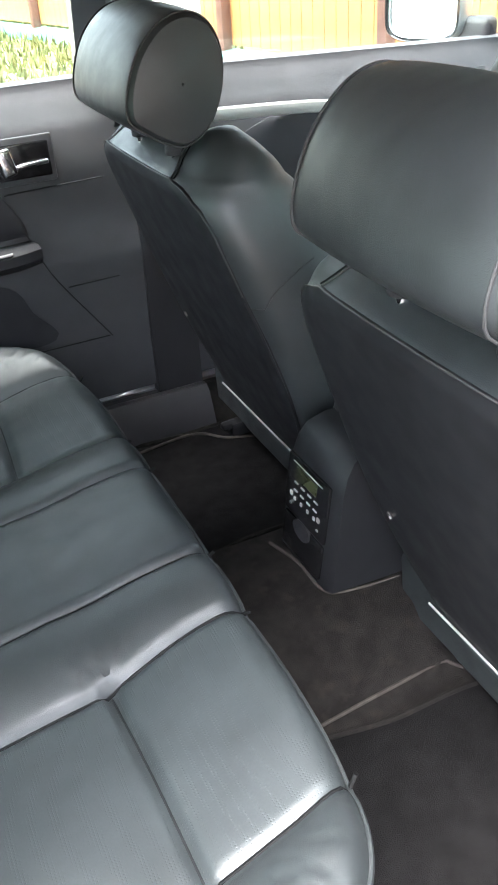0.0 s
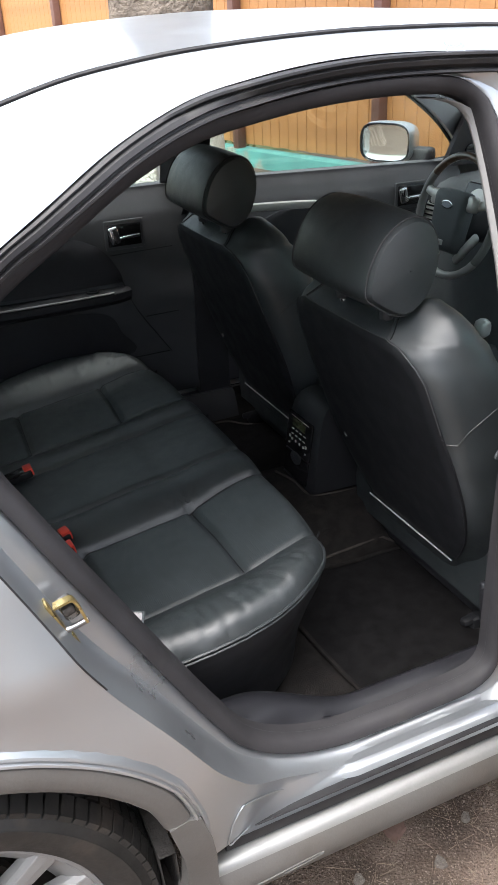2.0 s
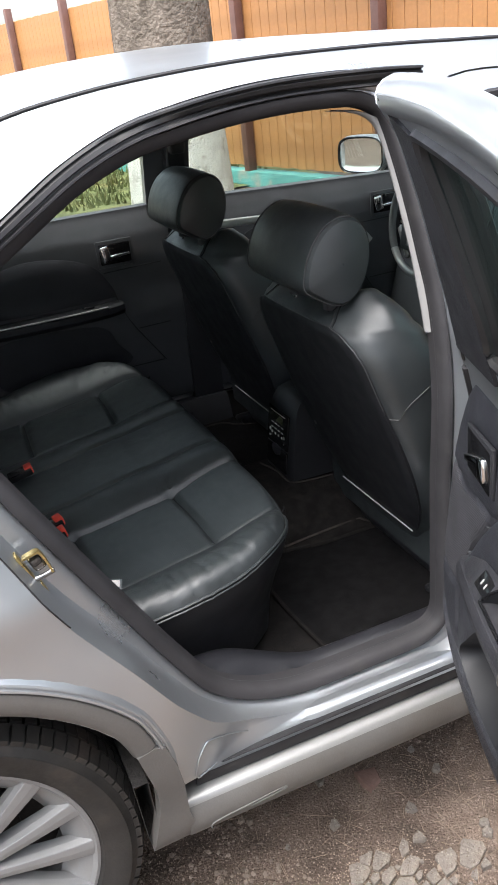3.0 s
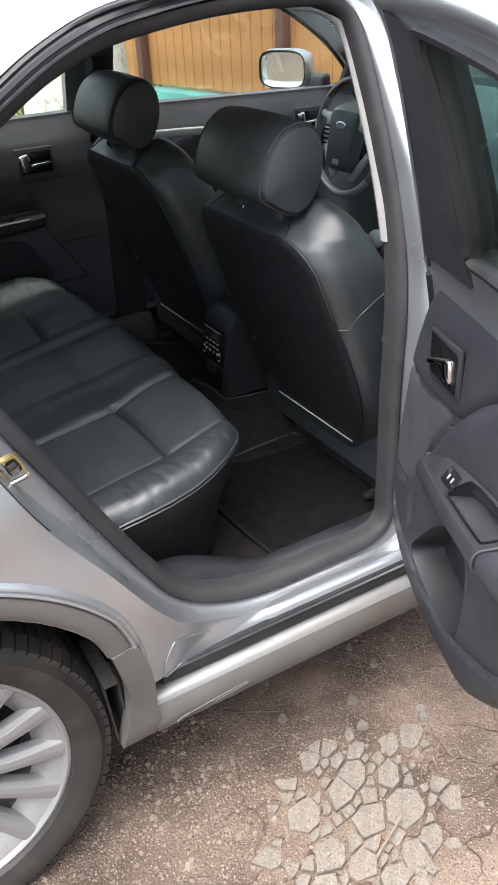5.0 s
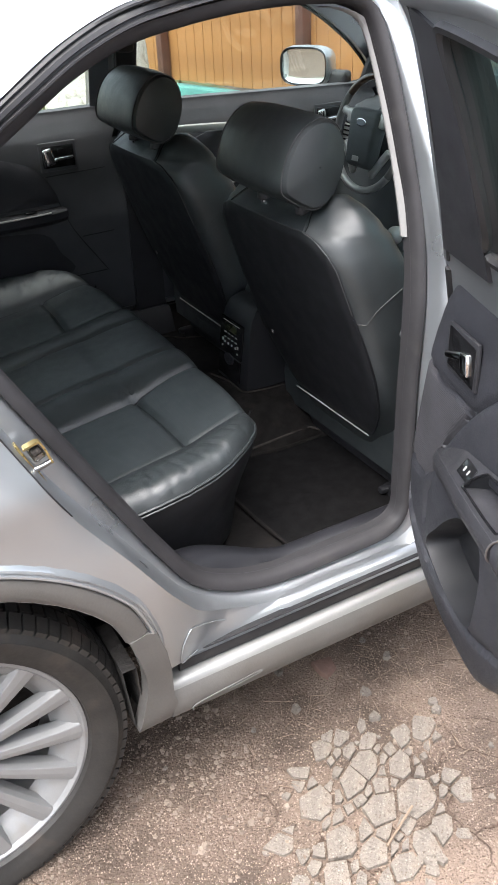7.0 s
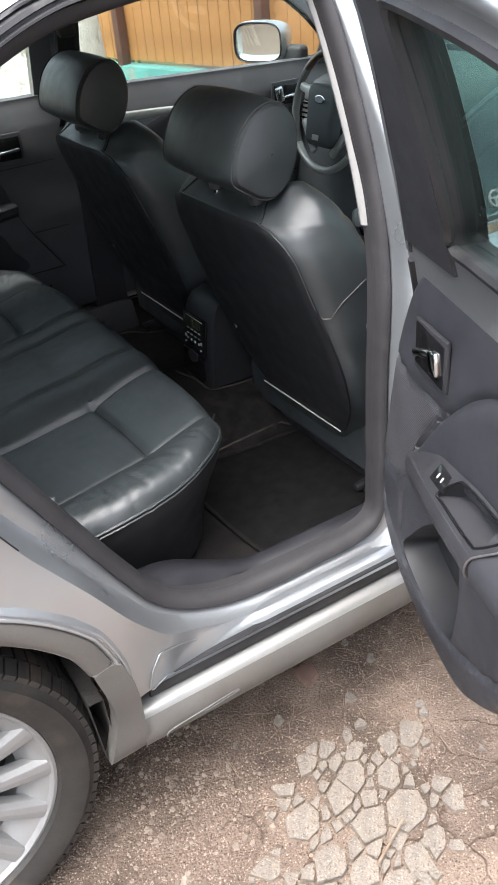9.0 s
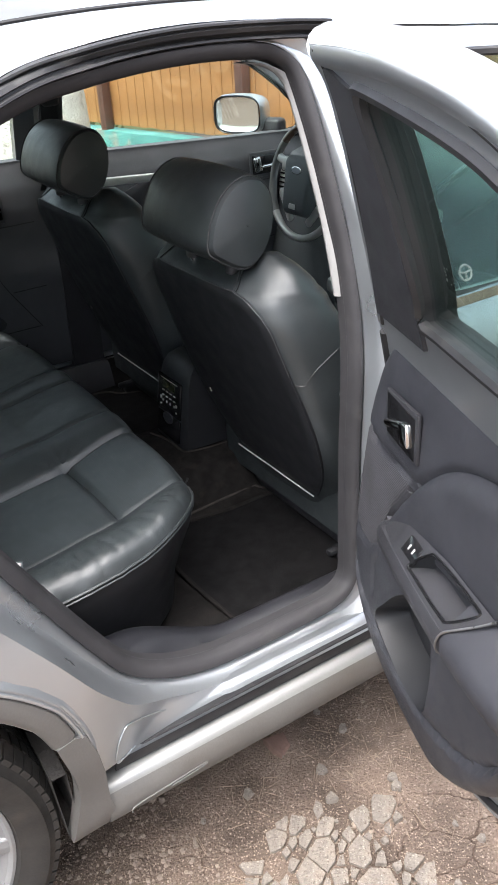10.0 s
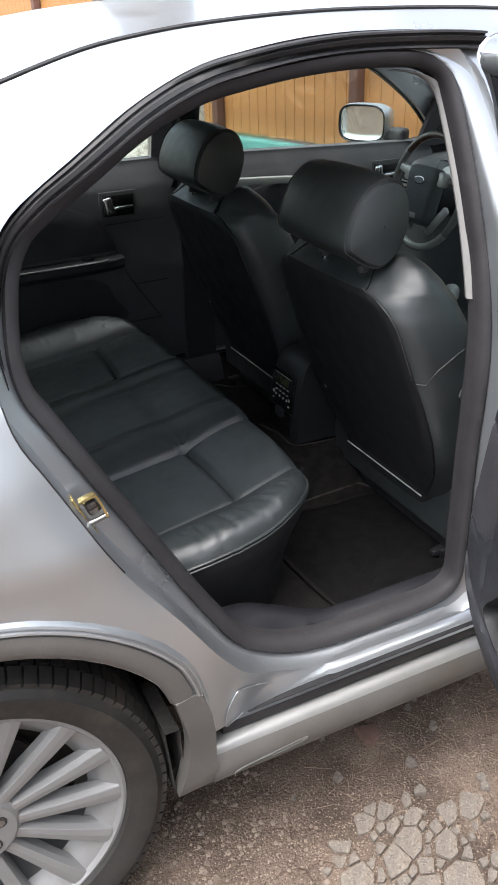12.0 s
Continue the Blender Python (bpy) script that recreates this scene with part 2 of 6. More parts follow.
SOIL = material("packed_brown_dirt", (0.115, 0.086, 0.068), 0.95, 0, 0.36, 7.0, 190.0, 1.0, 0.008, spec=0.12,
                second=(0.232, 0.174, 0.136), second_scale=2.0, second_amount=0.55)
speckle(SOIL, (230.0, 420.0), (0.25, 0.198, 0.158), (0.075, 0.054, 0.042), 0.20)
cracks(SOIL, 9.0, (0.075, 0.052, 0.040), 0.50, 0.60)
CONCRETE = material("broken_pale_concrete", (0.168, 0.145, 0.123), 0.92, 0, 0.18, 22.0, 150.0, 0.9, 0.005, spec=0.15,
                    second=(0.150, 0.120, 0.095), second_scale=26.0, second_amount=0.45)
speckle(CONCRETE, (260.0, 520.0), (0.225, 0.20, 0.172), (0.095, 0.076, 0.061), 0.16)
PEBBLE = by_island(material("mixed_gravel", (0.33, 0.265, 0.21), 0.9, 0, 0.45, 4.0, 120.0, 0.6, 0.003, spec=0.2), (0.075, 0.055, 0.043), (0.215, 0.172, 0.138))
BRICK = material("reddish_brick_chip", (0.15, 0.095, 0.077), 0.92, 0, 0.2, 20.0, 120.0, 0.7, 0.003, spec=0.15)
STRAW = material("dry_straw", (0.185, 0.135, 0.095), 0.8, 0, 0.25, 30.0, 100.0, 0.2, 0.001)
WOOD = material("varnished_orange_boards", (0.45, 0.215, 0.080), 0.42, 0, 0.16, 3.0, 40.0, 0.2, 0.002, coat=0.2,
                second=(0.35, 0.15, 0.05), second_scale=2.0, second_amount=0.35)
POST = material("brown_painted_post", (0.15, 0.075, 0.06), 0.5, 0, 0.15, 5.0, 60.0, 0.2, 0.002)
TEAL = material("teal_painted_plinth", (0.09, 0.30, 0.27), 0.7, 0, 0.16, 4.0, 60.0, 0.4, 0.004, second=(0.28, 0.27, 0.22), second_scale=5.0, second_amount=0.2)
BARK = material("furrowed_grey_bark", (0.20, 0.17, 0.14), 0.95, 0, 0.35, 7.0, 40.0, 1.0, 0.03, spec=0.1, second=(0.09, 0.075, 0.06), second_scale=12.0, second_amount=0.5)
LIME = material("whitewashed_bark", (0.66, 0.64, 0.58), 0.9, 0, 0.12, 9.0, 50.0, 0.9, 0.02, spec=0.1, second=(0.24, 0.21, 0.17), second_scale=10.0, second_amount=0.2)
GRASS = material("short_spring_grass", (0.15, 0.165, 0.075), 0.9, 0, 0.4, 3.0, 30.0, 0.6, 0.01, spec=0.1, second=(0.16, 0.14, 0.06), second_scale=2.0, second_amount=0.4)
LEAF = material("dull_green_leaves", (0.06, 0.085, 0.04), 0.75, 0, 0.4, 2.0, 30.0, 0.2, 0.004)
PLASTER = material("pale_house_plaster", (0.55, 0.53, 0.48), 0.9, 0, 0.08, 1.5, 30.0, 0.3, 0.004)
ROOFTILE = material("grey_sheet_roof", (0.22, 0.21, 0.20), 0.7, 0, 0.12, 2.0, 30.0, 0.3, 0.004)


# ---------------------------------------------------------------- mesh tools
def mesh_ob(name, verts, faces, mat, parent=None, label="", smooth=True):
    me = bpy.data.meshes.new(name)
    me.from_pydata([tuple(map(float, v)) for v in verts], [], faces)
    me.materials.append(mat)
    if smooth:
        me.polygons.foreach_set("use_smooth", [True] * len(me.polygons))
        me.set_sharp_from_angle(angle=radians(40))
    me.update()
    ob = new(name, me)
    if parent:
        ob.parent = parent
    if label:
        ob["label"] = label
    return ob


def part(name, bm, mat, parent=None, label="", smooth=True, at=None):
    me = bpy.data.meshes.new(name)
    bmesh.ops.recalc_face_normals(bm, faces=bm.faces[:])
    bm.to_mesh(me)
    bm.free()
    me.materials.append(mat)
    if smooth:
        me.polygons.foreach_set("use_smooth", [True] * len(me.polygons))
        me.set_sharp_from_angle(angle=radians(38))
    ob = new(name, me)
    if at is not None:
        ob.matrix_basis = at
    if parent:
        ob.parent = parent
    if label:
        ob["label"] = label
    return ob


def empty(name, parent=None, m=None):
    ob = new(name)
    ob.empty_display_size = 0.1
    if m is not None:
        ob.matrix_basis = m
    if parent:
        ob.parent = parent
    return ob


def spline(pts, n, closed=False):
    """n points at even steps along a smooth curve through pts."""
    p = np.array(pts, float)
    if closed:
        ext = np.vstack([p[-1], p, p[0], p[1]])
    else:
        ext = np.vstack([2 * p[0] - p[1], p, 2 * p[-1] - p[-2]])
    out = []
    for i in range(1, len(ext) - 2):
        a, b, c, d = ext[i - 1], ext[i], ext[i + 1], ext[i + 2]
        for t in np.linspace(0, 1, 16, endpoint=False):
            out.append(0.5 * (2 * b + (c - a) * t + (2 * a - 5 * b + 4 * c - d) * t * t + (3 * b - a - 3 * c + d) * t ** 3))
    out.append(out[0] if closed else ext[-2])
    out = np.array(out)
    s = np.r_[0, np.cumsum(np.linalg.norm(np.diff(out, axis=0), axis=1))]
    w = np.linspace(0, s[-1], n + 1)[:-1] if closed else np.linspace(0, s[-1], n)
    return np.stack([np.interp(w, s, out[:, k]) for k in range(out.shape[1])], 1)


def curve1(xs, ys):
    """A smooth function through knots."""
    def f(v):
        v = np.asarray(v, float)
        k = np.clip(np.searchsorted(xs, v) - 1, 0, len(xs) - 2)
        X, Y = np.array(xs, float), np.array(ys, float)
        m = np.gradient(Y, X)
        h = X[k + 1] - X[k]
        t = np.clip((v - X[k]) / h, 0, 1)
        return ((2 * t ** 3 - 3 * t * t + 1) * Y[k] + (t ** 3 - 2 * t * t + t) * h * m[k]
                + (3 * t * t - 2 * t ** 3) * Y[k + 1] + (t ** 3 - t * t) * h * m[k + 1])
    return f


def sheet(P, close_u=False, close_v=False):
    nu, nv = P.shape[:2]
    f = []
    for i in range(nu if close_u else nu - 1):
        for j in range(nv if close_v else nv - 1):
            a, b = i * nv + j, i * nv + (j + 1) % nv
            c, d = ((i + 1) % nu) * nv + (j + 1) % nv, ((i + 1) % nu) * nv + j
            f.append((a, b, c, d))
    return P.reshape(-1, 3), f


def thick(verts, faces, normal_of, t):
    """Adds a back side and a rim to an open sheet; normal_of gives the way to the back."""
    v = np.array(verts, float)
    back = v + np.array([normal_of(p) for p in v]) * t
    n = len(v)
    count = {}
    for f in faces:
        for a, b in zip(f, f[1:] + f[:1]):
            count[(a, b)] = 1
    rim = [(b, a, a + n, b + n) for a, b in count if (b, a) not in count]
    return np.vstack([v, back]), list(faces) + [tuple(i + n for i in reversed(f)) for f in faces] + rim


def sweep(path, profile, up=(0, 0, 1), closed=False):
    """A profile of (across, up) points carried along a path."""
    path, profile = np.array(path, float), np.array(profile, float)
    tan = np.roll(path, -1, 0) - np.roll(path, 1, 0)
    if not closed:
        tan[0], tan[-1] = path[1] - path[0], path[-1] - path[-2]
    tan /= np.linalg.norm(tan, axis=1)[:, None] + 1e-12
    ups = np.array([up(p) for p in path]) if callable(up) else np.tile(np.array(up, float), (len(path), 1))
    side = np.cross(tan, ups)
    side /= np.linalg.norm(side, axis=1)[:, None] + 1e-12
    u = np.cross(side, tan)
    P = path[:, None] + profile[None, :, :1] * side[:, None] + profile[None, :, 1:] * u[:, None]
    v, f = sheet(P, closed, True)
    if not closed:
        m = len(profile)
        f += [tuple(range(m))[::-1], tuple((len(path) - 1) * m + k for k in range(m))]
    return v, f


def ring(r, n=8, ry=None):
    return [(r * math.cos(2 * math.pi * k / n), (ry or r) * math.sin(2 * math.pi * k / n)) for k in range(n)]


def tube(name, path, r, mat, parent=None, label="", closed=False, n=8, up=(0.13, 0.21, 0.97)):
    v, f = sweep(path, ring(r, n), up, closed)
    return mesh_ob(name, v, f, mat, parent, label)


def rbox(sx, sy, sz, r=0.01, seg=2, taper=None):
    bm = bmesh.new()
    bmesh.ops.create_cube(bm, size=1.0)
    for v in bm.verts:
        v.co = Vector((v.co.x * sx, v.co.y * sy, v.co.z * sz))
        if taper and v.co.z > 0:
            v.co.x *= taper[0]
            v.co.y *= taper[1]
    if r > 0:
        bmesh.ops.bevel(bm, geom=bm.edges[:], offset=min(r, 0.49 * min(sx, sy, sz)), segments=seg, profile=0.5, affect="EDGES")
    return bm


def cylinder(r, h, n=24, r2=None, bevel=0.0):
    bm = bmesh.new()
    bmesh.ops.create_cone(bm, cap_ends=True, segments=n, radius1=r, radius2=r if r2 is None else r2, depth=h)
    if bevel:
        bmesh.ops.bevel(bm, geom=[e for e in bm.edges if any(len(f.verts) > 4 for f in e.link_faces)], offset=bevel, segments=2, profile=0.5, affect="EDGES")
    return bm


def inside(poly, pts):
    x, y = pts[:, 0], pts[:, 1]
    hit = np.zeros(len(pts), bool)
    a = np.array(poly, float)
    b = np.roll(a, -1, 0)
    for (x1, y1), (x2, y2) in zip(a, b):
        c = (y1 > y) != (y2 > y)
        with np.errstate(divide="ignore", invalid="ignore"):
            hit ^= c & (x < (x2 - x1) * (y - y1) / (y2 - y1) + x1)
    return hit


def away(poly, pts, closed=True):
    """The distance of points from a line of points."""
    a = np.array(poly, float)
    b = np.roll(a, -1, 0)
    if not closed:
        a, b = a[:-1], b[:-1]
    best = np.full(len(pts), 9.0)
    for p, q in zip(a, b):
        d = q - p
        t = np.clip(((pts - p) @ d) / (d @ d + 1e-15), 0, 1)
        best = np.minimum(best, np.linalg.norm(pts - p - t[:, None] * d, axis=1))
    return best


from mathutils.geometry import delaunay_2d_cdt


def fill(outer, holes=(), step=0.03, margin=0.4, lines=()):
    """Triangles inside an outline with holes, with points every step: 2D points and faces."""
    loops = [np.array(outer, float)] + [np.array(h, float) for h in holes]
    lo, hi = loops[0].min(0), loops[0].max(0)
    gx, gy = np.meshgrid(np.arange(lo[0] + step / 2, hi[0], step), np.arange(lo[1] + step / 2, hi[1], step))
    gx[1::2] += step / 2
    g = np.stack([gx.ravel(), gy.ravel()], 1)
    keep = inside(loops[0], g)
    for h in loops[1:]:
        keep &= ~inside(h, g)
    g = g[keep]
    for h in loops:
        g = g[away(h, g) > step * margin]
    verts, edges = [], []
    for h in loops:
        o = len(verts)
        verts += [Vector(p) for p in h]
        edges += [(o + i, o + (i + 1) % len(h)) for i in range(len(h))]
    for q in lines:
        q = np.array(q, float)
        g = g[away(q, g, False) > step * margin]
        o = len(verts)
        verts += [Vector(p) for p in q]
        edges += [(o + i, o + i + 1) for i in range(len(q) - 1)]
    verts += [Vector(p) for p in g]
    r = delaunay_2d_cdt(verts, edges, [], 0, 1e-5)
    v = np.array([tuple(p) for p in r[0]])
    f = [tuple(t) for t in r[2]]
    mid = np.array([v[list(t)].mean(0) for t in f])
    ok = inside(loops[0], mid)
    for h in loops[1:]:
        ok &= ~inside(h, mid)
    return v, [t for t, k in zip(f, ok) if k]

# ---------------------------------------------------------------- the yard
def ground_height(x, y):
    d = np.hypot(x - 0.7, y + 0.9)
    w = np.exp(-(d / 3.0) ** 2)
    return w * np.array([0.010 * noise.noise((a * 1.7, b * 1.7, 3.0)) + 0.007 * noise.noise((a * 6, b * 6, 7.0))
                         + 0.003 * noise.noise((a * 22, b * 22, 1.0)) for a, b in zip(x, y)]) - 0.006


def build_ground():
    fine = np.arange(-1.2, 2.6, 0.02)
    xs = np.r_[-400, -120, -40, -15, -6, -3, -2, -1.5, fine, 3, 4, 6, 9, 14, 25, 60, 150, 400]
    fy = np.arange(-2.4, 0.2, 0.02)
    ys = np.r_[-400, -120, -40, -15, -6, -4, -3, fy, 0.6, 1.2, 2, 3, 5, 8, 12, 20, 50, 150, 400]
    X, Y = np.meshgrid(xs, ys, indexing="ij")
    Z = ground_height(X.ravel(), Y.ravel())
    v, f = sheet(np.stack([X, Y, Z.reshape(X.shape)], 2))
    g = mesh_ob("ground", v, f, SOIL)
    tagged(g, "packed brown dirt yard with fine gravel and bare patches", "ground", kind="structure")
    return g


ground = build_ground()


def stone_mesh(name, rad, n, height, rough, rng):
    bm = bmesh.new()
    ang = np.sort(rng.uniform(0, 2 * math.pi, n))
    ang = np.linspace(0, 2 * math.pi, n, endpoint=False) + rng.uniform(-0.3, 0.3, n)
    rr = rad * (1 + rng.uniform(-rough, rough, n))
    top = [bm.verts.new((0.9 * r * math.cos(a), 0.9 * r * math.sin(a), height * (1 + 0.2 * rng.uniform(-1, 1)))) for a, r in zip(ang, rr)]
    mid = [bm.verts.new((r * math.cos(a), r * math.sin(a), height * 0.6)) for a, r in zip(ang, rr)]
    low = [bm.verts.new((1.05 * r * math.cos(a), 1.05 * r * math.sin(a), -0.02)) for a, r in zip(ang, rr)]
    bm.faces.new(top)
    for a, b in ((top, mid), (mid, low)):
        for i in range(n):
            j = (i + 1) % n
            bm.faces.new((b[i], b[j], a[j], a[i]))
    me = bpy.data.meshes.new(name)
    bm.to_mesh(me)
    bm.free()
    return me


# ---------------------------------------------------------------- the fence, the tree and the far yard
FENCE_A, FENCE_DIR = np.array([4.35, 6.5]), np.array([-0.2, 0.98])


def on_fence(s, z, off=0.0):
    side = np.array([-FENCE_DIR[1], FENCE_DIR[0]])
    p = FENCE_A + s * FENCE_DIR + off * side
    return (p[0], p[1], z)


def build_fence():
    fence = empty("board_fence", None, pose(4.35, 6.5, 0))
    tagged(fence, "orange varnished board fence with brown posts on a teal concrete plinth", "fence")
    turn = math.degrees(math.atan2(FENCE_DIR[1], FENCE_DIR[0]))
    board = rbox(0.145, 0.022, 2.0, 0.004, 1)
    me = None
    k = 0
    for s in np.arange(-9.0, 13.0, 0.15):
        m = pose(0, 0, 0, 0, 0, turn) @ pose(s, 0, 1.21 + 0.004 * math.sin(k * 2.7))
        if me is None:
            ob = part("board", board, WOOD, fence, smooth=False, at=m)
            me = ob.data
        else:
            ob = new("board", me)
            ob.matrix_basis = m
            ob.parent = fence
        k += 1
    for s in np.arange(-7.89, 11.0, 2.19):
        part("post", rbox(0.10, 0.11, 2.4, 0.01), POST, fence, "dark brown painted post", at=pose(0, 0, 0, 0, 0, turn) @ pose(s, 0.07, 1.2))
    for s in (-6, 0, 6, 11):
        part("plinth", rbox(5.99, 0.20, 0.62, 0.015), TEAL, fence, "teal painted concrete plinth with chipped edge", at=pose(0, 0, 0, 0, 0, turn) @ pose(s, 0.03, -0.14))
    for z in (0.75, 1.9):
        part("rail", rbox(22, 0.05, 0.09, 0.004), POST, fence, at=pose(0, 0, 0, 0, 0, turn) @ pose(2, -0.04, z))


build_fence()


def build_tree(x, y, r, name_label):
    tree = empty("tree", None, pose(x, y, 0))
    tagged(tree, name_label, "tree")
    rng = np.random.default_rng(5)

    def trunk(z0, z1, r0, r1, nz=26, na=44):
        P = np.zeros((nz, na, 3))
        for i, z in enumerate(np.linspace(z0, z1, nz)):
            for j in range(na):
                a = 2 * math.pi * j / na
                t = (z - z0) / (z1 - z0)
                rr = (r0 + (r1 - r0) * t) * (1 + 0.05 * noise.noise((math.cos(a) * 4, math.sin(a) * 4, z * 0.6)) + 0.055 * abs(noise.noise((math.cos(a) * 9, math.sin(a) * 9, z * 1.5))))
                P[i, j] = (rr * math.cos(a), rr * math.sin(a), z)
        return sheet(P, False, True)

    v, f = trunk(-0.05, 1.25, r * 1.12, r)
    mesh_ob("whitewashed_trunk", v, f, LIME, tree, "whitewashed lower trunk")
    v, f = trunk(1.25, 3.4, r, r * 0.8)
    mesh_ob("trunk", v, f, BARK, tree)
    tips = []
    for k in range(7):
        a = k * 0.9
        p = spline([(0, 0, 3.1), (0.6 * math.cos(a), 0.6 * math.sin(a), 4.0), (1.5 * math.cos(a + .3), 1.5 * math.sin(a + .3), 5.2 + 0.3 * k)], 10)
        v, f = sweep(p, ring(0.11 - 0.006 * k, 8), (0.3, 0.2, 0.9))
        mesh_ob("limb", v, f, BARK, tree)
        tips.append(p[-1])
    V, F = [], []
    for t in tips:
        for _ in range(260):
            c = t + rng.normal(0, 0.55, 3)
            d, e = rng.normal(0, 0.05, 3), rng.normal(0, 0.05, 3)
            o = len(V)
            V += [c - d, c + e, c + d, c - e]
            F.append((o, o + 1, o + 2, o + 3))
    mesh_ob("crown", V, F, LEAF, tree, "sparse spring crown")


build_tree(2.37, 4.7, 0.38, "large old tree with furrowed grey bark and whitewashed base")


def build_grass():
    rng = np.random.default_rng(9)
    V, F = [], []
    for _ in range(7000):
        x, y = rng.uniform(-2.5, 4.6), rng.uniform(7.5, 15)
        h, a = rng.uniform(0.05, 0.16), rng.uniform(0, 6.28)
        w = 0.03
        o = len(V)
        V += [(x - w * math.cos(a), y - w * math.sin(a), -0.01), (x + w * math.cos(a), y + w * math.sin(a), -0.01), (x + 0.05 * math.cos(a * 3), y + 0.05 * math.sin(a * 5), h)]
        F.append((o, o + 1, o + 2))
    g = mesh_ob("grass", V, F, GRASS, smooth=False)
    tagged(g, "short spring grass verge across the yard", "grass", kind="stuff")
    P = np.array([[(x, y, 0.012 + 0.02 * noise.noise((x, y, 0))) for y in np.linspace(7.3, 15.5, 20)] for x in np.linspace(-3, 5, 20)])
    v, f = sheet(P)
    t = mesh_ob("turf", v, f, GRASS)
    tagged(t, "worn grass turf strip beyond the car", "grass", kind="structure")


build_grass()


def build_unseen_house(x, y, w, d, h, label):
    house = empty("house", None, pose(x, y, 0))
    tagged(house, label, "house")
    part("wall", rbox(w, d, h, 0.0), PLASTER, house, smooth=False, at=pose(0, 0, h / 2))
    bm = bmesh.new()
    a, b, e = w / 2 + 0.4, d / 2 + 0.4, h
    vs = [bm.verts.new(p) for p in ((-a, -b, e), (a, -b, e), (a, b, e), (-a, b, e), (-a, 0, e + 2.2), (a, 0, e + 2.2))]
    for q in ((0, 1, 5, 4), (2, 3, 4, 5), (1, 2, 5), (3, 0, 4), (3, 2, 1, 0)):
        bm.faces.new([vs[i] for i in q])
    part("roof", bm, ROOFTILE, house, "grey sheet roof", smooth=False)
    for sx in (-0.3, 0.3):
        for s in (-1, 1):
            w1 = part("window", rbox(1.3, 0.1, 1.3, 0.02), PLASTER, house, at=pose(sx * w, s * d / 2, 1.6))
            part("pane", rbox(1.1, 0.12, 1.1, 0.01), GLOSSBLACK, w1)


# Out of view behind the camera; added for paint and glass to reflect.
build_unseen_house(3.0, -13.0, 11.0, 7.0, 3.0, "unseen plastered house with grey sheet roof, added for reflections")

# ---------------------------------------------------------------- the car: outlines
car = empty("car", None, pose(0, 0, 0))
tagged(car, "silver four-door sedan with black leather interior and one rear door open", "car")
HUB_Z, WHEELBASE = 0.303, 2.754

OPENING = [(.962, 1.350), (.938, 1.368), (.905, 1.378), (.817, 1.381), (.715, 1.376), (.618, 1.364), (.525, 1.346), (.432, 1.310), (.340, 1.258),
           (.251, 1.206), (.223, 1.180), (.204, 1.147), (.195, 1.113), (.187, 1.063), (.185, 1.019), (.194, .975), (.217, .932), (.242, .885),
           (.289, .797), (.327, .726), (.367, .652), (.410, .573), (.448, .508), (.478, .462), (.521, .424), (.578, .395), (.638, .378),
           (.700, .372), (.830, .372), (.930, .378), (.978, .415), (.985, .50), (.990, .70), (.998, .90), (1.000, 1.034), (.995, 1.117), (.989, 1.20), (.982, 1.27), (.974, 1.322)]
side_of = curve1([0.2, 0.28, 0.36, 0.5, 0.7, 0.82, 0.9, 1.0, 1.1, 1.2, 1.3, 1.36, 1.41, 1.45],
                 [.81, .842, .858, .872, .885, .878, .862, .820, .772, .722, .672, .637, .587, .547])
jamb_of = curve1([0.3, 0.5, 0.7, 0.9, 1.0, 1.1, 1.36, 1.45], [.757, .755, .750, .745, .728, .702, .615, .58])


def plan(x):
    """How far the side draws in towards the ends of the car."""
    x = np.asarray(x, float)
    return 0.10 * np.clip((-0.25 - x) / 0.75, 0, 1) ** 2 + 0.16 * np.clip((x - 2.75) / 0.85, 0, 1) ** 2


def skin(x, z):
    x, z = np.asarray(x, float), np.asarray(z, float)
    flare = sum(0.004 * np.clip(1 - np.abs(np.hypot(x - cx, z - 0.33) - 0.385) / 0.045, 0, 1) ** 0.5 for cx in (0.0, WHEELBASE))
    tuck_x = np.clip((x - 0.362) / 0.20, 0, 1) * np.clip((2.42 - x) / 0.14, 0, 1)
    tuck_z = np.clip((0.80 - z) / 0.36, 0, 1)
    flare = flare - 0.062 * tuck_x ** 2 * (3 - 2 * tuck_x) * tuck_z ** 2 * (3 - 2 * tuck_z)
    crease = 0.006 * np.exp(-((z - 0.80) / 0.03) ** 2)
    d = away(L1, np.stack([x.ravel(), z.ravel()], 1)).reshape(x.shape)
    draw = 0.028 * np.exp(-(d / 0.060) ** 2) * np.clip((1.0 - z) / 0.12, 0, 1) * np.clip((z - 0.55) / 0.15, 0, 1) * (x < 0.5)
    return side_of(z) - plan(x) + np.where(z < 0.75, flare, 0) + crease - draw


def grow(loop, dist):
    """An outline pushed outwards by a distance, which may change along it."""
    p = np.array(loop)
    t = np.roll(p, -1, 0) - np.roll(p, 1, 0)
    n = np.stack([t[:, 1], -t[:, 0]], 1)
    n /= np.linalg.norm(n, axis=1)[:, None]
    area = 0.5 * np.sum(p[:, 0] * np.roll(p[:, 1], -1) - np.roll(p[:, 0], -1) * p[:, 1])
    return p + n * (np.sign(area) * np.asarray(dist)).reshape(-1, 1)


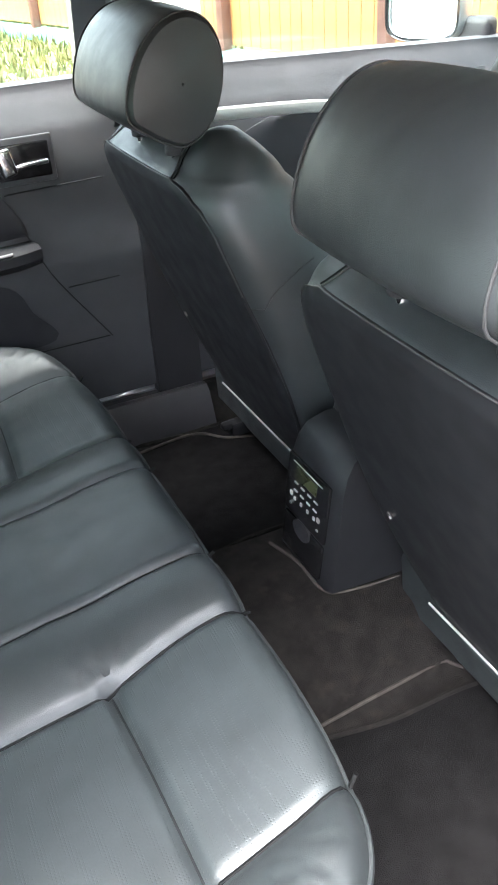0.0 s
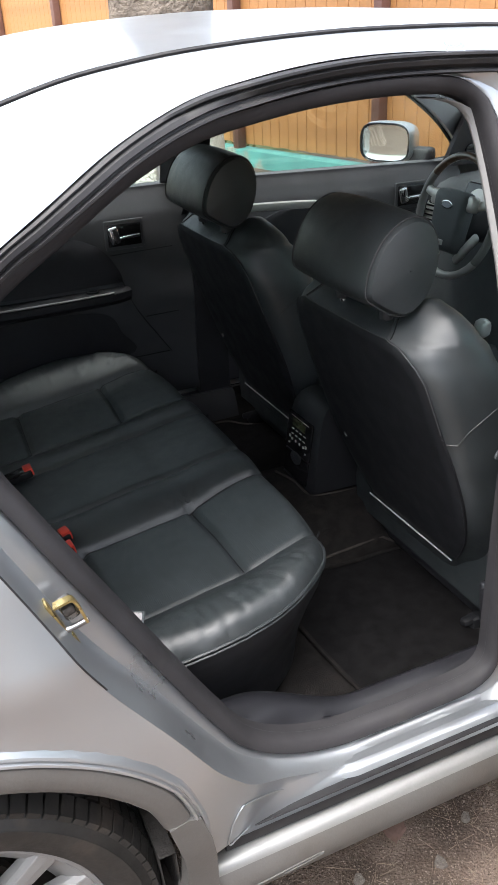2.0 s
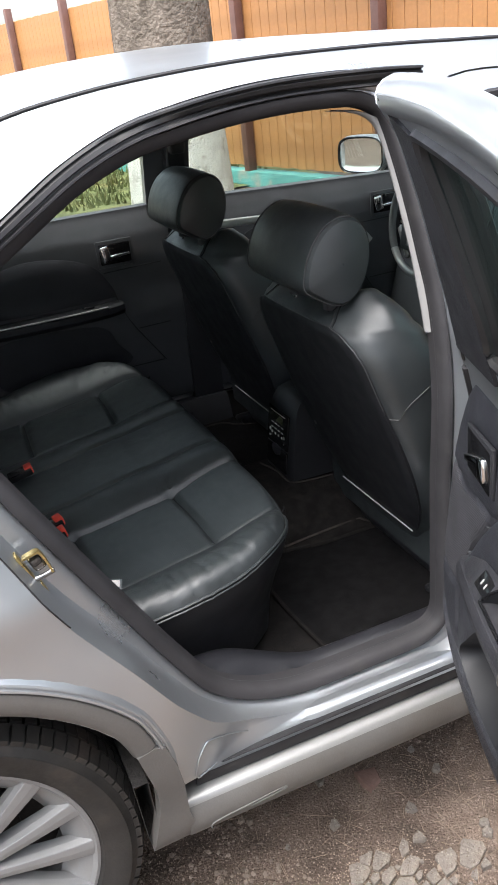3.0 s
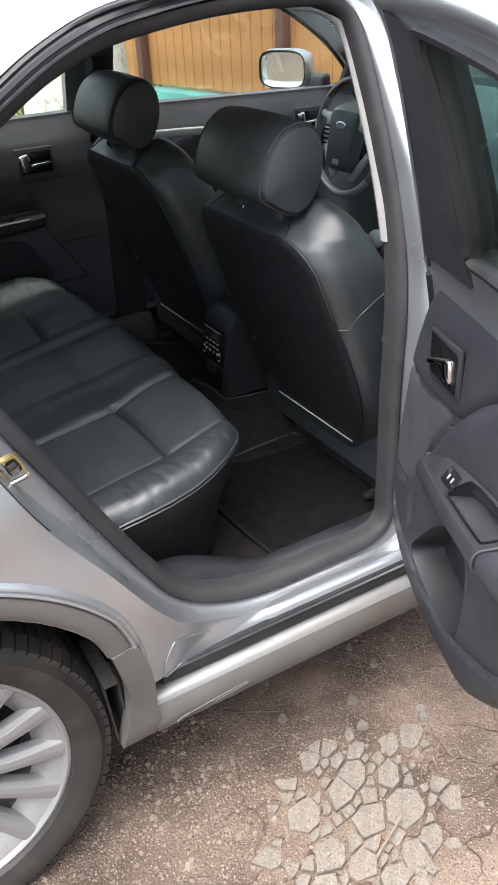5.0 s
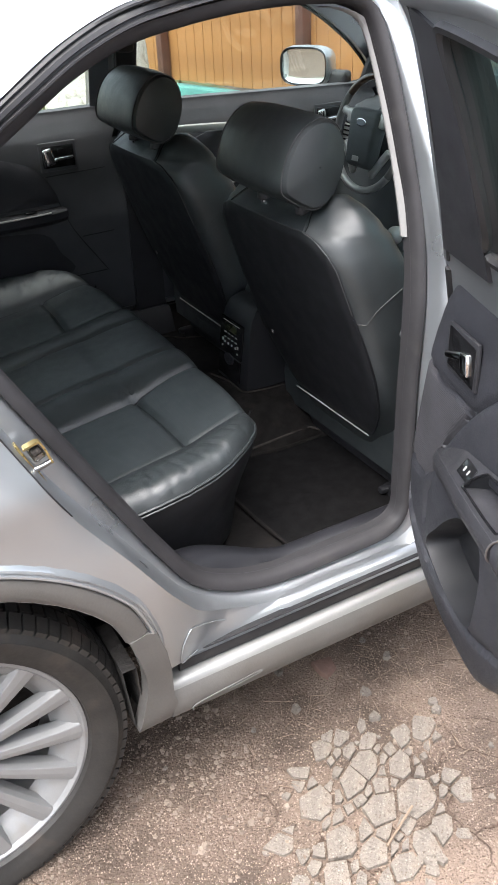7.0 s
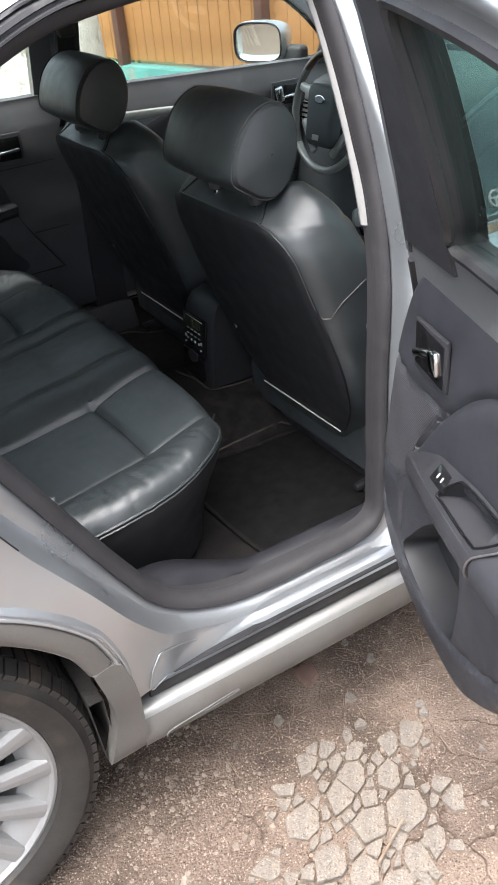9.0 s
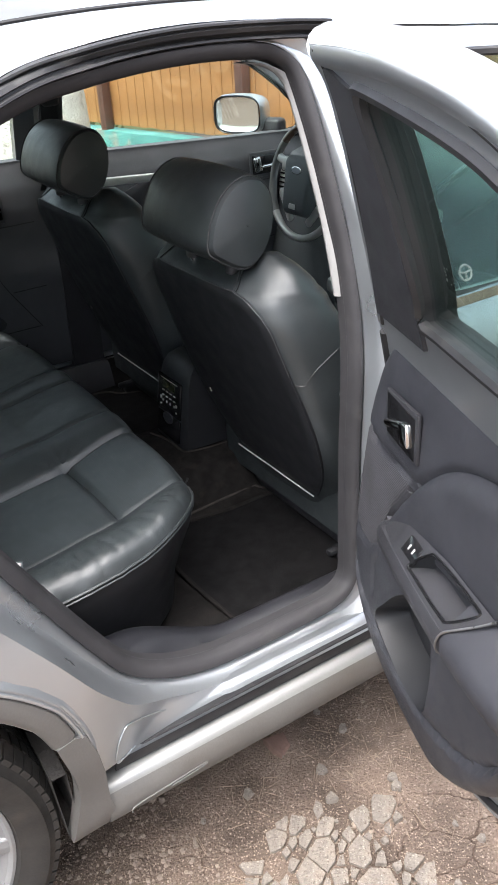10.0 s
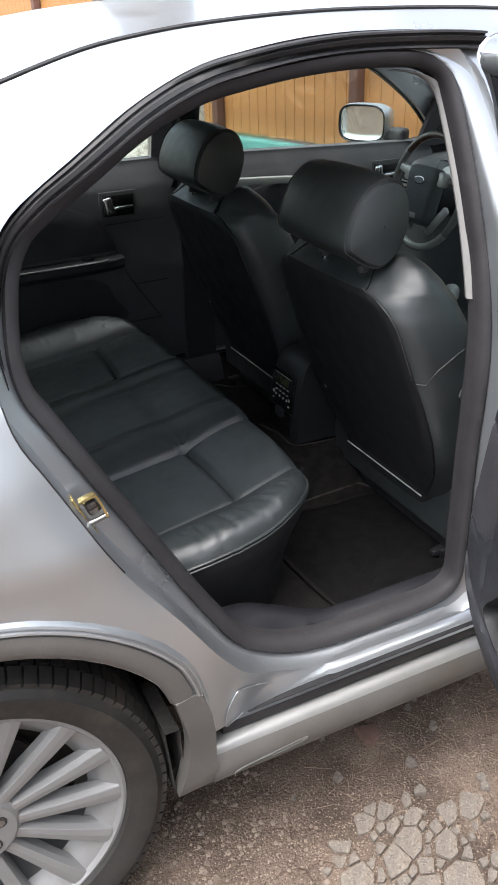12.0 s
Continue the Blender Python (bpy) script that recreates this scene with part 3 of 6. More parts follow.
L1 = spline(OPENING, 200, True)
jamb_width = np.interp(L1[:, 1], [0.37, 0.45, 0.64, 0.75, 0.82, 0.95, 1.1, 1.2, 1.37], [0.010, 0.012, 0.022, 0.040, 0.038, 0.032, 0.030, 0.030, 0.028])
jamb_width = np.where(L1[:, 0] > 0.95, 0.040, jamb_width)
for _ in range(12):
    jamb_width = (np.roll(jamb_width, 1) + jamb_width + np.roll(jamb_width, -1)) / 3
seal_width = np.where(L1[:, 0] > 0.95, 0.016, np.where(L1[:, 1] > 1.1, 0.026, 0.024))
for _ in range(5):
    seal_width = (np.roll(seal_width, 1) + seal_width + np.roll(seal_width, -1)) / 3
L0 = grow(L1, -seal_width)
LM = grow(L1, jamb_width * 0.55)
L2 = grow(L1, jamb_width)


def lift(loop, f, extra=0.0):
    y = -(np.asarray(f) if np.ndim(f) else f) - extra
    return np.stack([loop[:, 0], np.broadcast_to(y, (len(loop),)), loop[:, 1]], 1)


def build_jamb():
    rows = [lift(L1, jamb_of(L1[:, 1])), lift(grow(L1, jamb_width * 0.12), jamb_of(L1[:, 1]) + 0.004),
            lift(LM, jamb_of(L1[:, 1]) + 0.008), lift(grow(L1, jamb_width * 0.86), jamb_of(L1[:, 1]) + 0.012),
            lift(grow(L1, jamb_width * 0.93), skin(L2[:, 0], L2[:, 1]) - 0.008), lift(L2, skin(L2[:, 0], L2[:, 1]))]
    v, f = sheet(np.array(rows), False, True)
    mesh_ob("door_jamb", v, f, PAINT, car, "silver painted door jamb with scuffed edge")
    # dark bead drawn as the shade where the quarter panel folds into the jamb
    near = np.where((L2[:, 0] < .40) & (L2[:, 1] < 1.02) & (L2[:, 1] > .735))[0]
    edge = lift(grow(L1, jamb_width * 0.97), skin(L2[:, 0], L2[:, 1]) - .0008)[near]
    tube("panel_edge_shade", edge, .0013, RUBBER, car, "thin dark bead drawn as shade along the quarter panel edge", n=6)
    # broad flocked seal
    a, b = lift(L1, jamb_of(L1[:, 1])), lift(L0, jamb_of(L1[:, 1]) - 0.012)
    prof = [(-0.02, 0.0), (0.02, 0.008), (0.10, 0.0125), (0.25, 0.0145), (0.5, 0.0155), (0.75, 0.0145), (0.9, 0.010), (0.98, 0.002), (1.0, -0.006), (1.02, -0.02)]
    rows = [a + (b - a) * k + np.array([0, -h, 0]) for k, h in prof]
    v, f = sheet(np.array(rows), False, True)
    mesh_ob("door_seal", v, f, SEAL, car, "broad dusty grey-black door seal")
    # upper weather strip: it leaves the opening at its corner and runs straight on over the pillar
    top = [tuple(p) for p in L1[:110] if p[0] < .885 and p[1] > .985]
    rail = spline(top[::-1][::4] + [(.93, 1.3800), (.97, 1.3785), (1.02, 1.3755)], 140)
    fade = np.clip((np.arange(140) + 2) / 34, 0, 1)
    tang = np.gradient(rail, axis=0)
    out = np.stack([-tang[:, 1], tang[:, 0]], 1) / np.linalg.norm(tang, axis=1)[:, None]
    j = jamb_of(rail[:, 1])
    rows = []
    for k, h in [(-.001, -.010), (.0, .004), (.002, .0100), (.005, .0110), (.007, .0050), (.010, .0060), (.012, .0120), (.018, .0125), (.0205, .0060), (.0225, .0060), (.0235, .0110), (.0265, .0090), (.0275, -.010)]:
        p = rail + out * k * (.3 + .7 * fade)[:, None]
        over = .012 * np.clip((rail[:, 0] - .88) / .04, 0, 1)
        base = j + .012 * k / .028
        rows.append(lift(p, base + np.clip((rail[:, 1] - 1.10) / .20, 0, 1) * np.maximum(skin(p[:, 0], p[:, 1]) - .004 - base, 0) + h * fade - .006 * (1 - fade) + over))
    v, f = sheet(np.array(rows))
    mesh_ob("roof_rail_seal", v, f, RUBBER, car, "grey-black ribbed weather strip along the roof rail")
    # inner lining that closes the jamb towards the cabin
    rows = [lift(L0, jamb_of(L1[:, 1]) - 0.014), lift(grow(L1, -seal_width + 0.004), jamb_of(L1[:, 1]) - 0.034)]
    v, f = sheet(np.array(rows), False, True)
    mesh_ob("opening_lining", v, f, PLASTIC, car)


build_jamb()


def arch_loop(cx, r, a0, a1, n=30):
    return [(cx + r * math.cos(a), 0.33 + r * math.sin(a)) for a in np.linspace(a0, a1, n)]


FRONT_DOOR = [(1.055, 1.365), (1.3, 1.375), (1.6, 1.34), (1.9, 1.20), (2.15, 1.02), (2.22, .85), (2.2, .6), (2.12, .41), (1.6, .41), (1.06, .41), (1.055, .7), (1.05, .95), (1.05, 1.2)]
FRONT_WINDOW = [(1.09, 1.325), (1.3, 1.335), (1.58, 1.305), (1.85, 1.17), (2.02, 1.03), (1.98, 1.0), (1.5, .985), (1.07, .99), (1.06, 1.1)]
DITCH = [(-.10, 1.255), (.05, 1.307), (.16, 1.342), (.269, 1.375), (.374, 1.402), (.461, 1.416), (.551, 1.426), (.693, 1.435), (.85, 1.438), (1.1, 1.432), (1.5, 1.405), (1.85, 1.31)]


def round_loop(pts, n=90):
    return spline(pts, n, True)


def build_side(sign, with_opening):
    top = [tuple(p) for p in spline(DITCH, 60)]
    outline = top + [(2.15, 1.15), (2.45, 1.0), (2.9, .95), (3.3, .86), (3.52, .74), (3.58, .55), (3.55, .30), (3.15, .27)]
    outline += arch_loop(WHEELBASE, 0.365, 0.1, math.pi - 0.1)
    outline += [(2.36, .362), (0.44, .358), (0.392, .375)]
    outline += arch_loop(0.0, 0.365, 0.22, math.pi - 0.05)
    outline += [(-.40, .28), (-.9, .30), (-.98, .55), (-.98, .85), (-.95, .96), (-.62, 1.01), (-.42, 1.07), (-.25, 1.17)]
    fd = round_loop(FRONT_DOOR, 110)
    holes = [L2] if with_opening else [grow(L1, 0.012)]
    holes.append(grow(fd, 0.003))
    v, f = fill(outline, holes, 0.02)
    y = skin(v[:, 0], v[:, 1])
    P = np.stack([v[:, 0], sign * y, v[:, 1]], 1)
    P, f = thick(P, [t if sign < 0 else t[::-1] for t in f], lambda p: (0, -sign, 0), 0.004)
    mesh_ob("side_panel", P, f, PAINT, car, "silver rear quarter panel, sill and pillar skin")
    # front door outer skin with its window
    win = round_loop(FRONT_WINDOW, 80)
    door = empty("front_door", car)
    v, f = fill(fd, [win], 0.03)
    P = np.stack([v[:, 0], sign * skin(v[:, 0], v[:, 1]), v[:, 1]], 1)
    P, f = thick(P, f, lambda p: (0, -sign, 0), 0.03)
    mesh_ob("door_skin", P, f, PAINT, door)
    v, f = fill(grow(win, 0.008), [], 0.05)
    P = np.stack([v[:, 0], sign * (skin(v[:, 0], v[:, 1]) - 0.018), v[:, 1]], 1)
    P, f = thick(P, f, lambda p: (0, -sign, 0), 0.004)
    g = mesh_ob("window_glass", P, f, TINT if sign < 0 else GLASS, door, "green tinted side window" if sign < 0 else "clear side window")
    g.visible_shadow = False
    rim = np.stack([win[:, 0], sign * (skin(win[:, 0], win[:, 1]) - 0.002), win[:, 1]], 1)
    tube("window_seal", rim, 0.008, RUBBER, door, closed=True, n=6, up=(0, 1, 0))
    bright = [(x, sign * float(skin(x, z) + 0.003), z) for x, z in zip(np.linspace(1.04, 2.05, 20), np.linspace(.972, .985, 20))]
    v, f = sweep(bright, [(-0.003, -0.011), (0.003, -0.009), (0.003, 0.009), (-0.003, 0.011)])
    mesh_ob("waist_trim", v, f, CHROME, door, "bright waist moulding")
    cov = spline([(1.015, 1.0), (1.062, .998), (1.056, 1.1), (1.076, 1.25), (1.092, 1.325), (1.05, 1.350), (1.034, 1.25), (1.02, 1.1)], 50, True)
    v, f = fill(cov, [], 0.03)
    P = np.stack([v[:, 0], sign * (skin(v[:, 0], v[:, 1]) + 0.002), v[:, 1]], 1)
    P, f = thick(P, f, lambda p: (0, -sign, 0), 0.006)
    mesh_ob("frame_cover", P, f, GLOSSBLACK, door, "gloss black frame cover")
    hx, hz = 1.17, 0.86
    yy = sign * float(skin(hx, hz))
    part("outside_handle", rbox(0.20, 0.035, 0.035, 0.012, 3), PAINT, door, at=pose(hx, yy + sign * 0.022, hz))
    return door


right_front = build_side(-1, True)
left_front = build_side(1, False)


def build_rear_left_outer():
    door = empty("closed_rear_door", car)
    loop = grow(L1, 0.008)
    win = grow(L1, -0.06)
    win = win[win[:, 1] > 1.02]
    win = np.vstack([win, [[0.9, 1.0], [0.6, 1.0], [0.3, 1.015]]])
    c = win.mean(0)
    win = win[np.argsort(np.arctan2(win[:, 1] - c[1], win[:, 0] - c[0]))]
    v, f = fill(loop, [win], 0.03)
    P = np.stack([v[:, 0], skin(v[:, 0], v[:, 1]), v[:, 1]], 1)
    P, f = thick(P, f, lambda p: (0, -1, 0), 0.03)
    mesh_ob("door_skin", P, f, PAINT, door)
    v, f = fill(grow(win, 0.006), [], 0.05)
    P = np.stack([v[:, 0], skin(v[:, 0], v[:, 1]) - 0.018, v[:, 1]], 1)
    P, f = thick(P, f, lambda p: (0, -1, 0), 0.004)
    mesh_ob("window_glass", P, f, GLASS, door).visible_shadow = False
    return door


left_rear = build_rear_left_outer()


def build_roof():
    d = spline(DITCH, 70)
    P = []
    for s in np.linspace(-1, 1, 41):
        yy = skin(d[:, 0], d[:, 1]) - 0.004
        bulge = 0.036 * (1 - s * s)
        P.append(np.stack([d[:, 0], s * yy, d[:, 1] + bulge], 1))
    P = np.array(P)
    v, f = sheet(P)
    v, f = thick(v, f, lambda p: (0, 0, -1), 0.02)
    mesh_ob("roof_skin", v, f, PAINT, car, "silver roof reflecting the sky")
    for s in (-1, 1):
        line = np.stack([d[:, 0], s * (skin(d[:, 0], d[:, 1]) - 0.001), d[:, 1] + 0.001], 1)
        tube("roof_ditch_strip", line, 0.0035, RUBBER, car, n=6)
    Q = P.copy()
    Q[:, :, 2] -= 0.055
    Q[:, :, 1] *= 0.93
    v, f = sheet(Q)
    mesh_ob("headliner", v, f, LINER, car, "pale grey cloth headliner")
    # rear window, boot lid, windscreen, bonnet, bumpers
    def span(name, pts, mat, label, w_in=0.02, bulge=0.05, thickness=0.01):
        p = spline(pts, 30)
        P = []
        for s in np.linspace(-1, 1, 25):
            yy = skin(p[:, 0], np.clip(p[:, 1], 0.3, 1.45)) - w_in
            P.append(np.stack([p[:, 0], s * yy, p[:, 1] + bulge * (1 - s * s)], 1))
        v, f = sheet(np.array(P))
        v, f = thick(v, f, lambda q: (0, 0, -1), thickness)
        ob = mesh_ob(name, v, f, mat, car, label)
        ob.visible_shadow = mat not in (TINT, GLASS)
        return ob
    span("rear_window", [(-.10, 1.262), (-.25, 1.17), (-.42, 1.07), (-.60, 1.005)], TINT, "curved rear window", 0.03)
    span("boot_lid", [(-.61, 1.01), (-.8, .985), (-.95, .96), (-.99, .85), (-1.0, .7)], PAINT, "silver boot lid")
    span("rear_bumper", [(-1.0, .68), (-1.02, .55), (-1.0, .42), (-.95, .30)], PAINT, "silver rear bumper", 0.0, 0.0)
    span("windscreen", [(1.85, 1.31), (2.05, 1.21), (2.3, 1.06), (2.45, .985)], GLASS, "curved windscreen", 0.03, 0.04, 0.005)
    span("bonnet", [(2.47, .98), (2.9, .95), (3.3, .87), (3.5, .76)], PAINT, "silver bonnet")
    span("front_bumper", [(3.52, .74), (3.60, .55), (3.58, .40), (3.5, .28)], PAINT, "silver front bumper", 0.0, 0.0)


build_roof()


def build_sill():
    for s in (-1, 1):
        prof = [(.748, .374), (.770, .364), (.785, .362), (.792, .366), (.799, .3665), (.804, .362), (.813, .3605), (.824, .360), (.829, .355)]
        prof2 = [(.820, .360), (.830, .361), (.834, .353), (.836, .338), (.830, .328)]
        prof3 = [(.822, .330), (.838, .330), (.848, .328), (.854, .324), (.857, .317)]
        prof4 = [(.8565, .318), (.862, .308), (.866, .290), (.866, .272), (.858, .256), (.83, .246)]
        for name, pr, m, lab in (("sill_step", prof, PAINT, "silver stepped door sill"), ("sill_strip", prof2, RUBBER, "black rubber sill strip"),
                                 ("side_skirt", prof3, DUSTY, "dusty silver side skirt"), ("skirt_underside", prof4, SKIRT, "dull taupe lower skirt edge")):
            x0 = 0.42 if name == "sill_strip" else 0.388
            if name == "sill_step":
                x0 = 0.56
            fade = lambda x: np.clip((x - .56) / .10, 0, 1) if name == "sill_step" else 1.0
            P = np.array([[(x, s * (.780 + (y - .780) * fade(x)), z) for y, z in pr] for x in np.linspace(x0, 2.36, 90)])
            v, f = sheet(P)
            v, f = thick(v, f, lambda p: (0, -s * 0.8, -0.2), 0.01)
            mesh_ob(name, v, f, m, car, lab)
        P = np.array([[(x, s * y, 0.25) for y in (0.0, .3, .55)] for x in (-.9, -.4, .4, 2.3, 3.4)])
        v, f = sheet(P)
        mesh_ob("underbody", v, f, UNDER, car)


build_sill()


def build_wheel(x, s):
    w = empty("wheel", car, pose(x, s * 0.76, HUB_Z) @ pose(0, 0, 0, 0, 0, 180 if s < 0 else 0))
    # local: outer face towards +y
    def lathe(name, prof, mat, label="", n=96):
        P = np.array([[(r * math.cos(a), y, r * math.sin(a)) for y, r in prof] for a in np.linspace(0, 2 * math.pi, n, endpoint=False)])
        v, f = sheet(P, True, False)
        return mesh_ob(name, v, f, mat, w, label)
    tyre = [(.058, .236), (.070, .243), (.0775, .246), (.078, .249), (.0845, .262), (.090, .282), (.0895, .290), (.087, .291), (.082, .300), (.074, .307), (.060, .310), (.0, .312), (-.06, .310), (-.085, .30), (-.088, .27), (-.07, .236)]
    lathe("tyre", tyre, TYRE, "road-dusted low-profile tyre")
    # tread grooves as raised blocks
    V, F = [], []
    for k in range(84):
        a0, a1 = 2 * math.pi * k / 84, 2 * math.pi * (k + 0.82) / 84
        for y0, y1, r0, r1 in ((.080, .052, .3105, .3215), (.046, .018, .3215, .3235), (.012, -.012, .3235, .3235), (-.018, -.046, .3235, .3215)):
            sh = 0.010 * (1 if y0 > 0 else -1)
            o = len(V)
            for a, yy, r in ((a0, y0, r0), (a1, y0, r0), (a1 + sh, y1, r1), (a0 + sh, y1, r1)):
                V.append((r * math.cos(a), yy, r * math.sin(a)))
            for a, yy, r in ((a0, y0, r0), (a1, y0, r0), (a1 + sh, y1, r1), (a0 + sh, y1, r1)):
                V.append(((r - .012) * math.cos(a), yy, (r - .012) * math.sin(a)))
            F += [(o, o + 1, o + 2, o + 3), (o, o + 4, o + 5, o + 1), (o + 1, o + 5, o + 6, o + 2), (o + 2, o + 6, o + 7, o + 3), (o + 3, o + 7, o + 4, o)]
    mesh_ob("tread", V, F, TYRE, w, smooth=False)
    lathe("rim_barrel", [(.064, .243), (.070, .2415), (.071, .236), (.066, .231), (.052, .226), (.03, .214), (-.08, .200)], ALLOY, "silver alloy rim lip")
    lathe("brake_disc", [(-.02, .0), (-.02, .13), (-.035, .13), (-.035, 0)], UNDER)
    lathe("hub_backing", [(-.06, 0), (-.06, .205)], UNDER)
    lathe("rim_dish", [(.030, .188), (.036, .196), (.042, .201), (.050, .208), (.058, .220), (.064, .232), (.066, .238), (.050, .240)], ALLOY, "concave silver outer ring of the rim")
    lathe("hub_cap", [(.050, .0), (.050, .018), (.056, .022), (.058, .030), (.059, .058), (.0585, .0625), (.054, .0655), (.052, .0675), (.050, .071), (.020, .072)], ALLOY, "flat round alloy hub with a ring groove")
    for k in range(5):
        a = 2 * math.pi * k / 5 + 0.3
        part("bolt_pocket", cylinder(.0105, .006, 20, .0095), UNDER, w, at=pose(.041 * math.cos(a), .0572, .041 * math.sin(a), 90, 0, 0))
        part("wheel_bolt", cylinder(.0075, .010, 6, bevel=.002), STEEL, w, at=pose(.041 * math.cos(a), .0578, .041 * math.sin(a), 90, 0, 0))
    n = 15
    me = None
    for k in range(n):
        st = []
        for r, y, hw, dpt in ((.060, .050, .0112, .03), (.068, .0525, .0116, .03), (.10, .0555, .0124, .030), (.13, .059, .0135, .030), (.16, .062, .0148, .028), (.19, .0645, .0164, .026), (.213, .066, .0178, .022), (.230, .067, .0188, .012), (.2385, .066, .0165, .008)):
            st.append([(r, y - .011, -hw), (r, y - .001, -hw * .80), (r, y, -hw * .70), (r, y + .0012, 0), (r, y, hw * .70), (r, y - .001, hw * .80), (r, y - .011, hw), (r, y - dpt, hw * 1.02), (r, y - dpt, -hw * 1.02)])
        if me is None:
            v, f = sheet(np.array(st), False, True)
            ob = mesh_ob("spoke", v, f, ALLOY, w, smooth=False)
            me = ob.data
        else:
            ob = new("spoke", me)
            ob.parent = w
        ob.matrix_basis = pose(0, 0, 0, 0, 360 * k / n + 8, 0)
    return w


for wx in (0.0, WHEELBASE):
    for s in (-1, 1):
        build_wheel(wx, s)


def build_arches():
    for cx in (0.0, WHEELBASE):
        for s in (-1, 1):
            P = np.array([[(cx + .368 * math.cos(a), s * y, .33 + .368 * math.sin(a)) for y in (.855, .78, .55)] for a in np.linspace(0.06, math.pi - 0.06, 40)])
            v, f = sheet(P)
            mesh_ob("wheel_arch_liner", v, f, UNDER, car)
            P = np.array([[(cx + r * math.cos(a), s * .55, .33 + r * math.sin(a)) for r in (0.02, .368)] for a in np.linspace(0, 2 * math.pi, 40)])
            v, f = sheet(P)
            mesh_ob("wheel_arch_liner", v, f, UNDER, car)


build_arches()


def build_rear_flare():
    s = -1
    ang = np.linspace(0.03, math.pi + 0.05, 100)
    for name, mt, lab, prof in (("arch_lip", SKIRT, "rolled silver wheel-arch lip in a dull taupe tone", [(.362, -.034), (.363, -.004), (.368, .004), (.378, .007), (.396, .007), (.403, .005), (.4055, -.001)]),
                                ("arch_bead", PAINT, "twin raised silver beads round the wheel arch", [(.4055, -.001), (.4065, .006), (.409, .009), (.412, .0085), (.4135, .004), (.415, .0035), (.417, .007), (.420, .006), (.4225, .001), (.430, -.003)])):
        k = np.interp(ang, [.03, .2, .33, .6], [.905, .928, .958, 1.0])[:, None]
        r, off = np.array(prof)[None, :, 0], np.array(prof)[None, :, 1]
        x, z = r * k * np.cos(ang)[:, None], .33 + r * k * np.sin(ang)[:, None]
        y = np.maximum(skin(x, z), np.where((z < .5) & (r < .4), .868, 0)) + off
        rows = np.stack([x, s * y, z], 2)
        v, f = sheet(rows[ang > .44] if name == "arch_lip" else rows[ang > .12])
        mesh_ob(name, v, f, mt, car, lab)
    out = spline([(.425, .262), (.432, .273), (.50, .280), (.560, .285), (.567, .281), (.50, .274)], 40)
    tube("skirt_mark", np.stack([out[:, 0], np.full(40, -.8665), out[:, 1]], 1), .0016, SKIRT, car, "pressed outline in the skirt", n=6)
    # pressed panel below the door opening
    emb = spline([(.418, .372), (.424, .402), (.440, .424), (.458, .424), (.548, .366), (.546, .360), (.440, .362)], 60, True)
    P = np.stack([emb[:, 0], -skin(emb[:, 0], emb[:, 1]) - .0018, emb[:, 1]], 1)
    tube("pressed_outline", P, .0013, PAINT, car, "pressed outline in the sill", True, 8)
    # lower skirt end behind the door, ahead of the wheel
    outline = [(.322, .258), (.345, .375), (.324, .488), (.352, .496), (.370, .489), (.384, .44), (.390, .395), (.391, .345), (.392, .320), (.397, .300), (.397, .249)]
    v, f = fill(spline(outline[:3], 14).tolist() + outline[3:], [], 0.02)
    y = np.interp(v[:, 1], [.246, .256, .272, .29, .33, .42, .5], [.845, .859, .867, .868, .871, .880, .884])
    P = np.stack([v[:, 0], s * y, v[:, 1]], 1)
    P, f = thick(P, f, lambda p: (0, 1, 0), 0.03)
    mesh_ob("skirt_end_cap", P, f, SKIRT, car, "dull taupe silver skirt end cap before the wheel")
    flap = [(.322, .255), (.312, .40), (.337, .40), (.342, .26)]
    P = np.array([[(x, y, z) for x, z in flap] for y in (-.85, -.72)])
    v, f = sheet(P, False, True)
    mesh_ob("mud_guard", v, f, UNDER, car)


build_rear_flare()

